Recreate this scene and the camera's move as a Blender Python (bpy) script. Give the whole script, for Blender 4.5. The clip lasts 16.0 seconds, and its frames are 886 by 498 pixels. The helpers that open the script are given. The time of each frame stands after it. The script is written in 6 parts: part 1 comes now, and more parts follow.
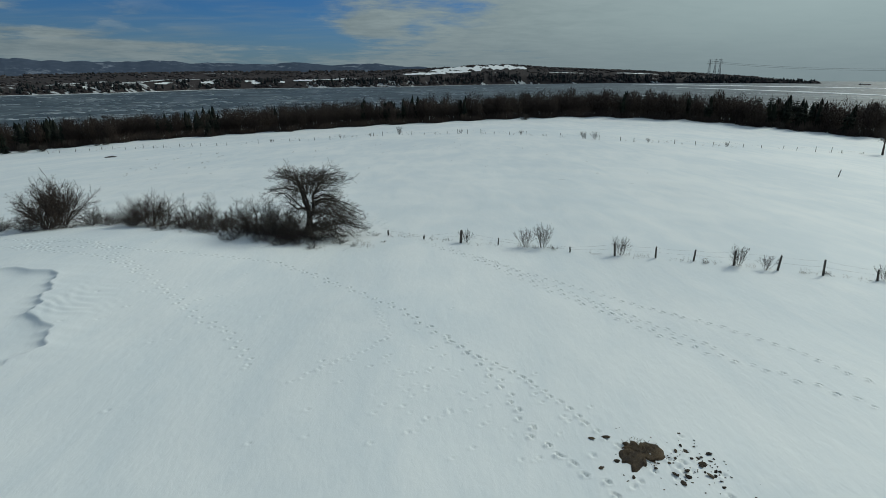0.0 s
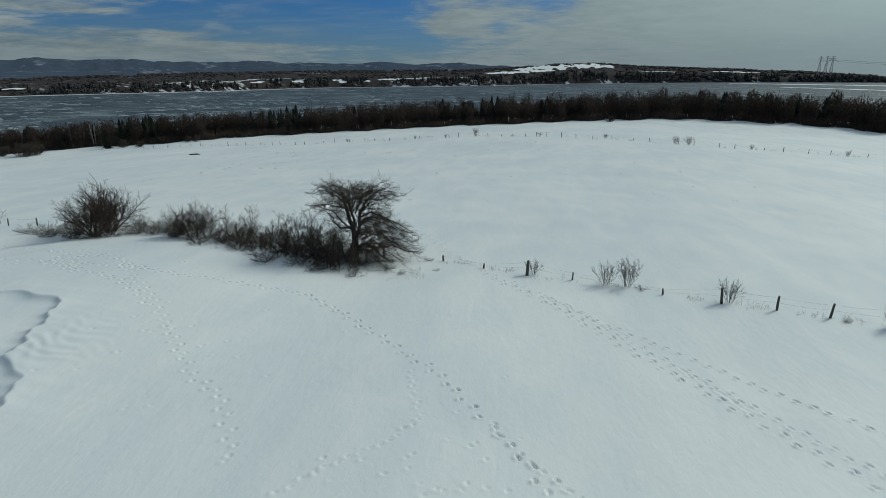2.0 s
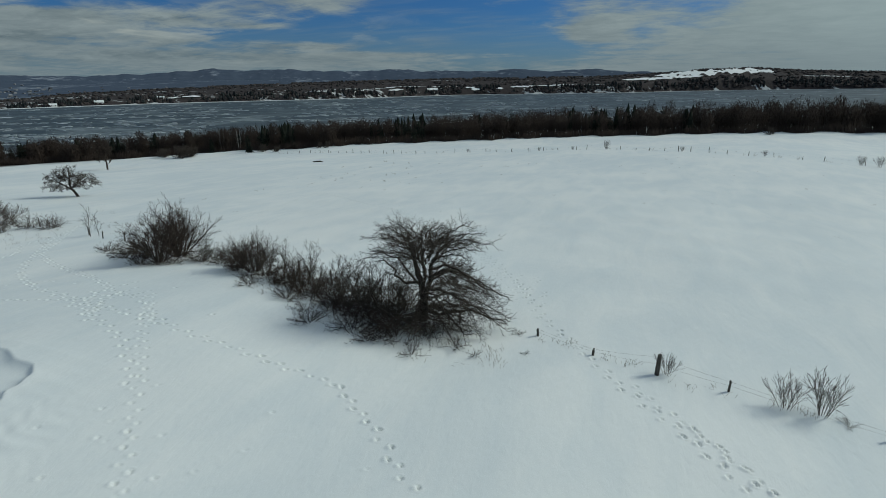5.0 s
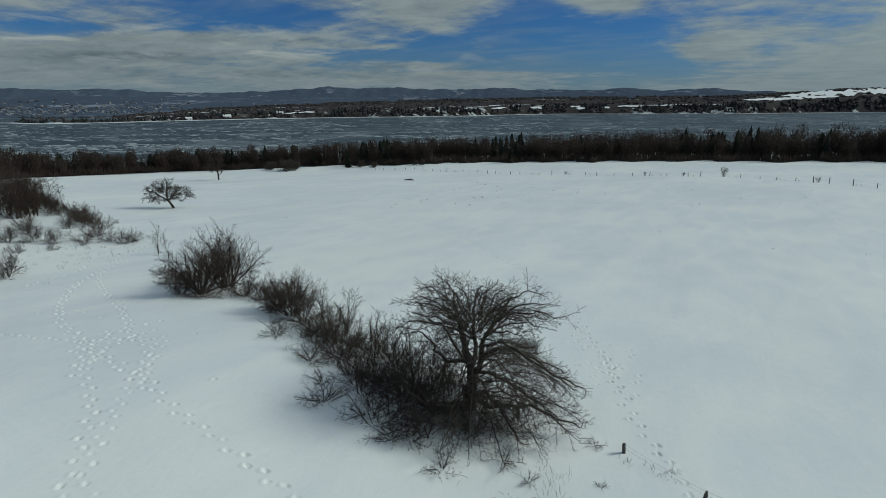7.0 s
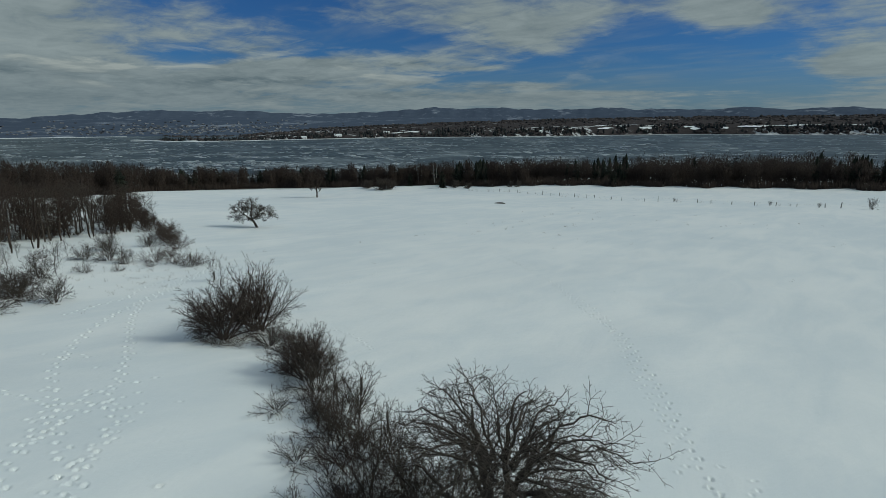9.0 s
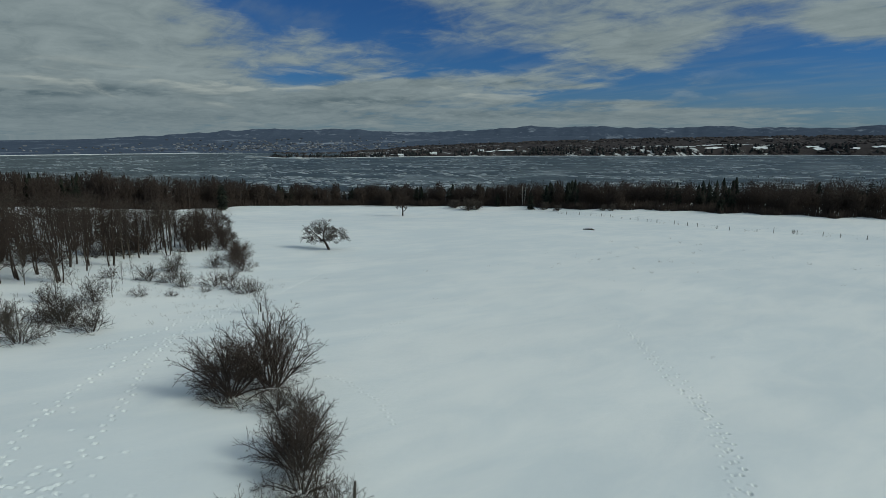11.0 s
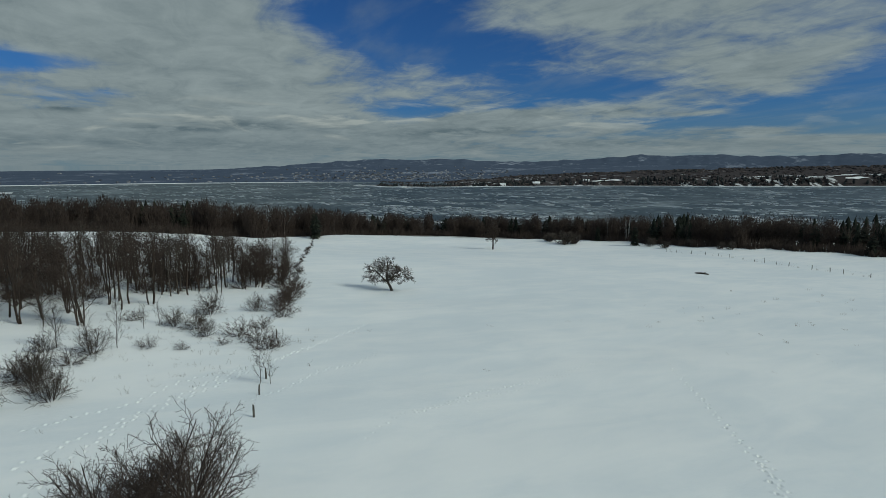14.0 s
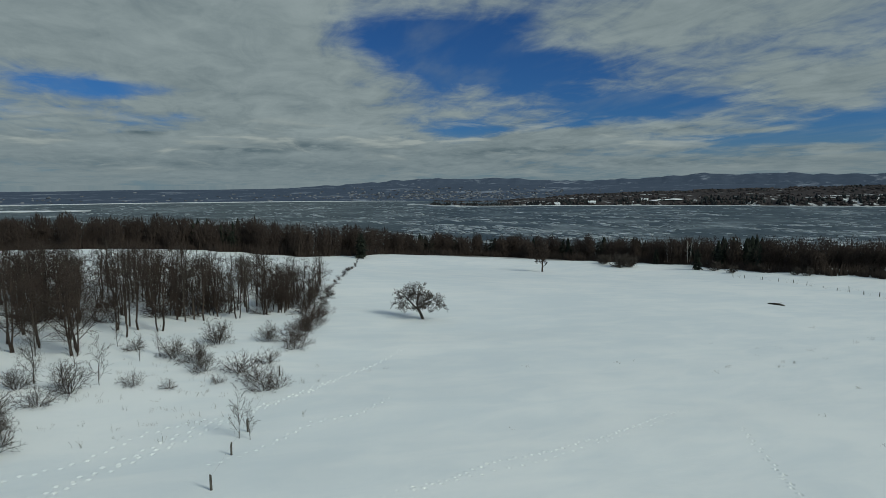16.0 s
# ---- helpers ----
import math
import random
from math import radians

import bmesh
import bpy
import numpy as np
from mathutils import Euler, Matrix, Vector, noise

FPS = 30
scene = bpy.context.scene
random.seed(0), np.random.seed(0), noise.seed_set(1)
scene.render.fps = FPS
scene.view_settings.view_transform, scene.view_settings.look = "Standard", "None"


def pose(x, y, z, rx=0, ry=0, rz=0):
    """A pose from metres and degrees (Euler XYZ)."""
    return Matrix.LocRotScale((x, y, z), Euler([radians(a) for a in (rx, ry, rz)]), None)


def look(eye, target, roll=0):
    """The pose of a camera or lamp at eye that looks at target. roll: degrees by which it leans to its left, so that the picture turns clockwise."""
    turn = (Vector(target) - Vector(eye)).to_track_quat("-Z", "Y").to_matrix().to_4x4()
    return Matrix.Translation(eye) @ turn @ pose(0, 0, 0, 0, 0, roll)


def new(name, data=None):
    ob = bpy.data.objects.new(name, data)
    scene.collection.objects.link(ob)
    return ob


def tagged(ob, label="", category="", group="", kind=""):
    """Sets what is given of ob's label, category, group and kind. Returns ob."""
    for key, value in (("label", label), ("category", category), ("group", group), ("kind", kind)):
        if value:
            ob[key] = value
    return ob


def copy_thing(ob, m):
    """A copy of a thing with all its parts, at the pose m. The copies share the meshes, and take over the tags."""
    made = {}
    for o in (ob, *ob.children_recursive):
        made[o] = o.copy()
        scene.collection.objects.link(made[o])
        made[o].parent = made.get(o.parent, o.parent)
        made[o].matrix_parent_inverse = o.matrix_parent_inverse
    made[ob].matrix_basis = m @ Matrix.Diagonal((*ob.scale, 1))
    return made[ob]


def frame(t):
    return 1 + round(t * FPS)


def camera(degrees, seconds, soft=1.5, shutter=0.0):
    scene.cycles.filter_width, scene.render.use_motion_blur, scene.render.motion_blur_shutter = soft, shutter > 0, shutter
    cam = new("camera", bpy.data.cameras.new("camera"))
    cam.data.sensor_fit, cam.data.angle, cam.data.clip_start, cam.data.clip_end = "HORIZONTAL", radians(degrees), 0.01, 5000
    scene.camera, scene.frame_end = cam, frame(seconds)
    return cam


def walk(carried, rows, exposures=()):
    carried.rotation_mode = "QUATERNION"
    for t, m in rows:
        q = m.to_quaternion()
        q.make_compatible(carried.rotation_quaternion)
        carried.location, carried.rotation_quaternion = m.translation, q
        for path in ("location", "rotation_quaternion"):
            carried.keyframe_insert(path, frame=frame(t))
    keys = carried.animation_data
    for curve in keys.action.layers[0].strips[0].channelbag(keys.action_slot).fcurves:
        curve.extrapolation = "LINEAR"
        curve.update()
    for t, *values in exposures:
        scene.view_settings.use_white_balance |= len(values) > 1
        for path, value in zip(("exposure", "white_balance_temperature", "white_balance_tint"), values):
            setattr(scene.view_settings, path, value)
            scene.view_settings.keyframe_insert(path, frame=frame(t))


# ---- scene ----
cam = camera(78.5, 16.0, soft=0.85)
PATH = [
    (0, (0.892, 2.408, 16.672), (0.946, 4.311, 16.058), 0.2),
    (0.5, (1.235, 4.303, 16.697), (1.22, 6.205, 16.08), 0.1),
    (1, (1.527, 6.126, 16.723), (1.442, 8.027, 16.107), 0.1),
    (1.5, (1.761, 7.871, 16.78), (1.606, 9.767, 16.163), 0.1),
    (2, (1.954, 9.726, 16.799), (1.731, 11.616, 16.181), 0.1),
    (2.5, (2.11, 11.598, 16.809), (1.816, 13.477, 16.19), 0.1),
    (3, (2.157, 13.378, 16.814), (1.791, 15.244, 16.196), 0.1),
    (3.5, (2.222, 15.262, 16.811), (1.781, 17.113, 16.194), 0.1),
    (4, (2.165, 17.096, 16.826), (1.651, 18.929, 16.212), 0.2),
    (4.2, (2.185, 17.867, 16.855), (1.642, 19.692, 16.244), -0.0),
    (6.3, (1.31, 25.988, 16.977), (0.442, 27.701, 16.42), 0.0),
    (6.5, (1.18, 26.826, 16.959), (0.278, 28.524, 16.409), 0.0),
    (7, (0.766, 28.834, 17.003), (-0.218, 30.491, 16.469), 0.1),
    (7.5, (0.292, 30.896, 16.984), (-0.773, 32.508, 16.467), 0.0),
    (8, (-0.266, 33.037, 16.977), (-1.407, 34.601, 16.476), 0.0),
    (8.5, (-0.905, 35.093, 16.987), (-2.118, 36.608, 16.503), 0.1),
    (9, (-1.536, 37.168, 16.985), (-2.821, 38.628, 16.518), -0.0),
    (9.2, (-1.79, 37.972, 17.022), (-3.104, 39.408, 16.559), -0.0),
    (11.5, (-5.479, 46.197, 17.546), (-7.055, 47.367, 17.16), 0.1),
    (12, (-6.771, 48.282, 17.452), (-8.391, 49.395, 17.084), 0.0),
    (12.5, (-8.036, 50.23, 17.452), (-9.692, 51.295, 17.102), -0.0),
    (13, (-9.306, 52.067, 17.581), (-10.994, 53.085, 17.245), 0.0),
    (13.5, (-10.784, 53.876, 17.493), (-12.503, 54.847, 17.175), 0.0),
    (14, (-11.957, 55.533, 17.571), (-13.704, 56.458, 17.27), 0.0),
    (14.5, (-13.315, 57.131, 17.58), (-15.086, 58.015, 17.295), 0.0),
    (15, (-14.761, 58.667, 17.514), (-16.556, 59.507, 17.246), -0.0),
    (15.5, (-16.148, 60.11, 17.435), (-17.964, 60.909, 17.186), -0.0),
    (16, (-17.561, 61.482, 17.4), (-19.399, 62.233, 17.168), -0.1),
]
walk(cam, [(t, look(eye, target, roll)) for t, eye, target, roll in PATH],
     exposures=[(0.0, 0.15, 6480, -3), (9.0, 0.15, 6500, -3), (16.0, 0.20, 6560, -3)])

# ---- world and sun ----
SUN_AZ, SUN_EL = -52.0, 36.0          # degrees left of +y, degrees up
world = bpy.data.worlds.new("winter_sky")
scene.world = world
world.use_nodes = True


class Nodes:
    """Short hand for wiring a node tree."""

    def __init__(self, tree):
        self.tree = tree
        tree.nodes.clear()

    def add(self, kind, **values):
        node = self.tree.nodes.new(kind)
        for key, value in values.items():
            if key in ("operation", "blend_type", "data_type", "noise_dimensions", "sky_type", "feature", "interpolation_type", "use_clamp", "clamp"):
                if key == "operation":
                    node.operation = value
                elif key == "blend_type":
                    node.blend_type = value
                elif key == "data_type":
                    node.data_type = value
                elif key == "noise_dimensions":
                    node.noise_dimensions = value
                elif key == "sky_type":
                    node.sky_type = value
                elif key == "feature":
                    node.feature = value
                elif key == "interpolation_type":
                    node.interpolation_type = value
                elif key == "use_clamp":
                    node.use_clamp = value
            else:
                self.put(node.inputs[key.replace("_", " ")], value)
        return node

    def put(self, socket, value):
        if isinstance(value, bpy.types.NodeSocket):
            self.tree.links.new(value, socket)
        elif value is not None:
            socket.default_value = value

    def math(self, op, a, b=None, c=None, clamp=False):
        node = self.tree.nodes.new("ShaderNodeMath")
        node.operation, node.use_clamp = op, clamp
        for socket, value in zip(node.inputs, (a, b, c)):
            self.put(socket, value)
        return node.outputs[0]

    def mix(self, fac, a, b):
        node = self.tree.nodes.new("ShaderNodeMixRGB")
        for socket, value in zip(node.inputs, (fac, a, b)):
            self.put(socket, value if isinstance(value, (bpy.types.NodeSocket, float, int)) else (*value, 1.0))
        return node.outputs[0]

    def smooth(self, value, low, high):
        node = self.tree.nodes.new("ShaderNodeMapRange")
        node.interpolation_type = "SMOOTHSTEP"
        for socket, v in zip(node.inputs, (value, low, high, 0.0, 1.0)):
            self.put(socket, v)
        return node.outputs[0]

    def noise(self, vector, scale, detail=4.0, rough=0.55, distortion=0.0):
        node = self.tree.nodes.new("ShaderNodeTexNoise")
        for key, value in (("Vector", vector), ("Scale", scale), ("Detail", detail), ("Roughness", rough), ("Distortion", distortion)):
            self.put(node.inputs[key], value)
        return node.outputs[0]

    def mapped(self, vector, scale=(1, 1, 1), shift=(0, 0, 0), turn=(0, 0, 0)):
        node = self.tree.nodes.new("ShaderNodeMapping")
        self.put(node.inputs["Vector"], vector)
        node.inputs["Scale"].default_value = scale
        node.inputs["Location"].default_value = shift
        node.inputs["Rotation"].default_value = turn
        return node.outputs[0]


def build_sky():
    n = Nodes(world.node_tree)
    way = n.add("ShaderNodeTexCoord").outputs["Generated"]
    xyz = n.add("ShaderNodeSeparateXYZ", Vector=way)
    x, y, z = xyz.outputs
    sky = n.add("ShaderNodeTexSky", sky_type="NISHITA")
    sky.sun_disc = False
    sky.sun_elevation, sky.sun_rotation = radians(SUN_EL), radians(-SUN_AZ)
    sky.air_density, sky.dust_density, sky.ozone_density = 1.0, 0.3, 2.5
    # the cloud deck: a level sheet seen in perspective
    up = n.math("MAXIMUM", z, 0.0)
    depth = n.math("ADD", up, 0.11)
    px, py = n.math("DIVIDE", x, depth), n.math("DIVIDE", y, depth)
    deck = n.add("ShaderNodeCombineXYZ", X=px, Y=py, Z=0.0).outputs[0]
    streak = n.mapped(deck, (0.85, 0.62, 1.0), turn=(0, 0, radians(-28)))
    big = n.noise(streak, 0.72, 5.0, 0.55, 0.2)
    fine = n.noise(streak, 2.7, 9.0, 0.66, 0.35)
    tuft = n.noise(n.mapped(deck, (0.8, 1.3, 1.0), turn=(0, 0, radians(20))), 3.6, 8.0, 0.62, 0.8)
    wisp = n.noise(n.mapped(deck, (0.6, 1.7, 1.0), turn=(0, 0, radians(35))), 1.7, 5.0, 0.55, 0.2)
    # openings and banks at fixed bearings (degrees left of +y, degrees up)
    az = n.math("MULTIPLY", n.math("ARCTAN2", n.math("MULTIPLY", x, -1.0), y), 57.29578)
    el = n.math("MULTIPLY", n.math("ARCSINE", z), 57.29578)

    def spot(a, e, wa, we, lean=0.0):
        da = n.math("SUBTRACT", az, a)
        de = n.math("SUBTRACT", n.math("SUBTRACT", el, e), n.math("MULTIPLY", da, lean))
        q = n.math("ADD", n.math("POWER", n.math("DIVIDE", da, wa), 2.0), n.math("POWER", n.math("DIVIDE", de, we), 2.0))
        return n.math("EXPONENT", n.math("MULTIPLY", q, -1.0))

    cover = n.math("ADD", n.math("MULTIPLY", big, 0.62), n.math("MULTIPLY", fine, 0.38))
    cover = n.math("ADD", cover, n.math("MULTIPLY", n.math("SUBTRACT", wisp, 0.5), 0.22))
    cover = n.math("ADD", cover, n.math("MULTIPLY", n.math("SUBTRACT", tuft, 0.5), 0.26))
    for spec in SKY_SPOTS:
        cover = n.math("MULTIPLY_ADD", spot(*spec[:5]), spec[5], cover)
    mask = n.smooth(cover, 0.37, 0.64)
    mask = n.math("MAXIMUM", mask, n.math("MULTIPLY", n.smooth(wisp, 0.42, 0.75), 0.28))
    shade = n.smooth(n.math("ADD", n.math("MULTIPLY", n.math("ADD", fine, tuft), 0.34), n.math("MULTIPLY", big, 0.32)), 0.30, 0.70)
    # grey undersides low over the far shore
    for spec in GREY_STREAKS:
        rag = n.smooth(n.noise(n.mapped(way, (14.0, 14.0, 60.0)), 1.0, 4.0, 0.6), 0.36, 0.56)
        shade = n.math("MULTIPLY_ADD", n.math("MULTIPLY", spot(*spec[:5]), rag), -spec[5], shade)
    shade = n.math("MAXIMUM", shade, -0.35)
    veil = spot(-32, 6, 28, 13)
    tone = n.add("ShaderNodeMix")
    tone.data_type, tone.clamp_factor = "RGBA", False
    n.put(tone.inputs[0], shade)
    tone.inputs[6].default_value, tone.inputs[7].default_value = (*CLOUD_DARK, 1.0), (*CLOUD_LIGHT, 1.0)
    cloud = n.mix(n.math("MULTIPLY", veil, 0.88), tone.outputs[2], VEIL)
    # the deck grows brighter overhead and about the veiled sun
    sun_way = Vector((-math.sin(radians(SUN_AZ)) * math.cos(radians(SUN_EL)), math.cos(radians(SUN_AZ)) * math.cos(radians(SUN_EL)), math.sin(radians(SUN_EL))))
    dot = n.add("ShaderNodeVectorMath", operation="DOT_PRODUCT")
    n.put(dot.inputs[0], way)
    dot.inputs[1].default_value = sun_way
    glow = n.math("POWER", n.math("MAXIMUM", dot.outputs["Value"], 0.0), 5.0)
    gain = n.math("ADD", 1.0, n.math("MULTIPLY", n.smooth(z, 0.28, 0.85), CLOUD_UP))
    gain = n.math("ADD", gain, n.math("MULTIPLY", glow, CLOUD_SUN))
    bright = n.add("ShaderNodeVectorMath", operation="SCALE")
    n.put(bright.inputs[0], cloud)
    n.put(bright.inputs["Scale"], gain)
    blue = n.add("ShaderNodeVectorMath", operation="MULTIPLY")
    n.put(blue.inputs[0], sky.outputs[0])
    blue.inputs[1].default_value = BLUE_GAIN
    both = n.mix(mask, blue.outputs[0], bright.outputs[0])
    # a low belt of lens-shaped clouds with bright tops and grey undersides
    def belt_noise(rise):
        where = n.add("ShaderNodeCombineXYZ", X=n.math("MULTIPLY", az, 0.115), Y=n.math("MULTIPLY", n.math("ADD", el, rise), 0.62), Z=3.7).outputs[0]
        return n.noise(where, 1.0, 6.0, 0.56, 0.5)

    body = belt_noise(0.0)
    reach = n.math("MULTIPLY", n.smooth(el, 0.6, 1.8), n.math("SUBTRACT", 1.0, n.smooth(el, 4.6, 7.6)))
    reach = n.math("MULTIPLY", reach, n.smooth(az, 14.0, 52.0))
    lens = n.math("MULTIPLY", n.smooth(body, 0.50, 0.63), n.math("MULTIPLY", reach, 0.92))
    lit = n.math("MULTIPLY_ADD", n.math("SUBTRACT", body, belt_noise(0.55)), 3.6, 0.38)
    both = n.mix(lens, both, n.mix(n.math("MINIMUM", n.math("MAXIMUM", lit, 0.0), 1.0), CLOUD_DARK, LENS_TOP))
    # murk low over the far hills
    low = n.math("SUBTRACT", 1.0, n.smooth(z, -0.01, 0.11))
    both = n.mix(n.math("MULTIPLY", low, 0.55), both, MURK)
    back = n.add("ShaderNodeBackground", Color=both, Strength=1.0)
    out = n.add("ShaderNodeOutputWorld")
    n.put(out.inputs["Surface"], back.outputs[0])


# bearing, height, half width, half height, lean, amount (+ cloud, - blue)
SKY_SPOTS = [
    (69, 13.8, 9, 2.6, 0.2, -0.42),
    (99.5, 8.6, 6, 1.0, 0.0, -0.30),
    (47, 6.9, 9, 1.0, -0.14, -0.22),
    (37, 4.0, 13, 1.3, 0.0, -0.20),
    (66, 5.1, 3, 1.1, 0.0, -0.15),
    (23, 7.9, 4, 1.5, 0.0, -0.22),
    (50, 8.2, 5, 1.2, 0.0, -0.14),
    (19, 3.4, 17, 1.7, 0.0, -0.26),
    (34, 8.6, 8, 2.2, 0.0, 0.20),
    (15.2, 9.1, 3, 0.9, 0.1, 0.34),
    (57, 4.3, 10, 1.0, -0.05, 0.20),
    (58.7, 4.9, 5, 0.6, -0.12, 0.26),
]
SKY_SPOTS += [
    (70.9, 3.1, 3, 0.35, 0.05, 0.36),
    (54.5, 4.5, 3.2, 0.4, -0.1, 0.34),
    (-25, 5, 22, 10, 0.0, 0.36),
    (6.2, 4.4, 2.6, 1.1, 0.0, 0.24),
    (33, 3.3, 8, 0.45, 0.02, 0.30),
    (27, 2.4, 9, 0.3, 0.0, 0.25),
    (39, 4.9, 5, 0.35, 0.0, 0.22),
    (5.5, 4.2, 3, 1.3, 0.0, 0.16),
    (21, 5.6, 9, 1.6, 0.0, -0.22),
    (51, 5.9, 6, 0.7, -0.2, 0.20),
    (31, 1.8, 10, 0.6, 0.0, 0.20),
    (92, 11, 22, 12, 0.0, 0.20),
    (40, 15, 16, 4, 0.0, 0.14),
    (75, 2.6, 45, 1.9, 0.0, 0.16),
]
# the same for grey streaks
GREY_STREAKS = [(87, 3.5, 5, 0.45, -0.03, 0.9), (96.5, 4.9, 1.6, 0.22, 0.0, 0.9), (80.5, 4.0, 4, 0.4, 0.05, 0.8), (60, 3.5, 7, 0.5, -0.03, 0.9), (61, 6.0, 3, 0.4, -0.2, 0.7), (46, 5.4, 4, 0.3, 0.0, 0.7),
                (50, 2.2, 16, 0.5, 0.0, 0.7), (90, 2.0, 16, 0.6, 0.0, 0.5), (34, 3.0, 8, 0.35, 0.0, 0.6)]
CLOUD_DARK, CLOUD_LIGHT = (0.128, 0.157, 0.184), (0.246, 0.277, 0.305)
CLOUD_UP, CLOUD_SUN = 0.9, 0.7
BLUE_GAIN = (0.011, 0.023, 0.046)
VEIL = (0.240, 0.286, 0.312)
LENS_TOP = (0.305, 0.322, 0.332)
MURK = (0.140, 0.172, 0.205)
build_sky()

sun_data = bpy.data.lights.new("sun", "SUN")
sun_data.energy, sun_data.angle, sun_data.color = 1.72, radians(15), (1.0, 0.965, 0.90)
sun = new("sun", sun_data)
_a, _e = radians(SUN_AZ), radians(SUN_EL)
sun.matrix_world = look((-math.sin(_a) * math.cos(_e) * 300, math.cos(_a) * math.cos(_e) * 300, math.sin(_e) * 300), (0, 0, 0))


# ---- materials ----
def material(name, build):
    mat = bpy.data.materials.new(name)
    mat.use_nodes = True
    n = Nodes(mat.node_tree)
    shader = n.add("ShaderNodeBsdfPrincipled")
    out = n.add("ShaderNodeOutputMaterial")
    n.put(out.inputs["Surface"], shader.outputs[0])
    build(n, shader)
    return mat


def bump(n, shader, height, strength, distance=0.05):
    node = n.add("ShaderNodeBump", Height=height, Strength=strength, Distance=distance)
    n.put(shader.inputs["Normal"], node.outputs[0])


def varied(dark, light, scale=3.0, fine=30.0, rough=0.85, relief=0.3, island=False, metal=0.0, thing=False):
    """Two scales of mottling between two colours, with relief."""

    def build(n, s):
        where = n.add("ShaderNodeTexCoord").outputs["Object"]
        a, b = n.noise(where, scale, 3.0), n.noise(where, fine, 4.0)
        mixv = n.math("ADD", n.math("MULTIPLY", a, 0.6), n.math("MULTIPLY", b, 0.4))
        if island:
            mixv = n.math("ADD", n.math("MULTIPLY", mixv, 0.6), n.math("MULTIPLY", n.add("ShaderNodeNewGeometry").outputs["Random Per Island"], 0.4))
        if thing:
            mixv = n.math("ADD", n.math("MULTIPLY", mixv, 0.7), n.math("MULTIPLY", n.add("ShaderNodeObjectInfo").outputs["Random"], 0.3))
        n.put(s.inputs["Base Color"], n.mix(n.smooth(mixv, 0.3, 0.7), dark, light))
        s.inputs["Roughness"].default_value, s.inputs["Metallic"].default_value = rough, metal
        s.inputs["Specular IOR Level"].default_value = 0.2
        if relief:
            bump(n, s, b, relief)

    return build


def snow_ground(n, s):
    where = n.add("ShaderNodeTexCoord").outputs["Object"]
    wide = n.noise(where, 0.035, 3.0)
    mid = n.noise(n.mapped(where, (1.0, 0.35, 1.0), turn=(0, 0, radians(20))), 0.30, 4.0, 0.6, 0.5)
    crust = n.noise(n.mapped(where, (1.0, 0.45, 1.0), turn=(0, 0, radians(-35))), 2.6, 5.0, 0.6, 0.3)
    grain = n.noise(where, 24.0, 3.0)
    tone = n.math("ADD", n.math("MULTIPLY", wide, 0.55), n.math("MULTIPLY", mid, 0.45))
    colour = n.mix(n.smooth(tone, 0.35, 0.65), (0.70, 0.745, 0.755), (0.83, 0.845, 0.825))
    # the brown floor of the shore woods, with snow between
    xyz = n.add("ShaderNodeSeparateXYZ", Vector=where)
    r = n.math("SQRT", n.math("ADD", n.math("POWER", xyz.outputs[0], 2.0), n.math("POWER", xyz.outputs[1], 2.0)))
    woods = n.smooth(n.math("ADD", r, n.math("MULTIPLY", n.noise(where, 0.06, 3.0), 26.0)), 330.0, 345.0)
    litter = n.mix(n.noise(where, 0.5, 4.0), (0.035, 0.026, 0.02), (0.12, 0.10, 0.085))
    n.put(s.inputs["Base Color"], n.mix(woods, colour, litter))
    s.inputs["Roughness"].default_value = 0.62
    s.inputs["Specular IOR Level"].default_value = 0.25
    height = n.math("ADD", n.math("MULTIPLY", crust, 1.15), n.math("MULTIPLY", grain, 0.12))
    height = n.math("ADD", height, n.math("MULTIPLY", mid, 1.4))
    bump(n, s, height, 0.16, 0.16)


def river_water(n, s):
    where = n.add("ShaderNodeTexCoord").outputs["Object"]
    a = n.noise(n.mapped(where, (1, 1, 1), turn=(0, 0, radians(33))), 0.012, 4.0, 0.6)
    slush = n.noise(n.mapped(where, (0.35, 1.0, 1.0), turn=(0, 0, radians(33))), 0.13, 6.0, 0.68, 0.6)
    grey = n.smooth(n.math("ADD", n.math("MULTIPLY", a, 0.45), n.math("MULTIPLY", slush, 0.55)), 0.46, 0.68)
    n.put(s.inputs["Base Color"], n.mix(grey, (0.031, 0.049, 0.059), (0.225, 0.262, 0.275)))
    s.inputs["Roughness"].default_value = 0.55
    s.inputs["Specular IOR Level"].default_value = 0.25
    bump(n, s, n.noise(where, 0.9, 4.0), 0.4, 0.3)


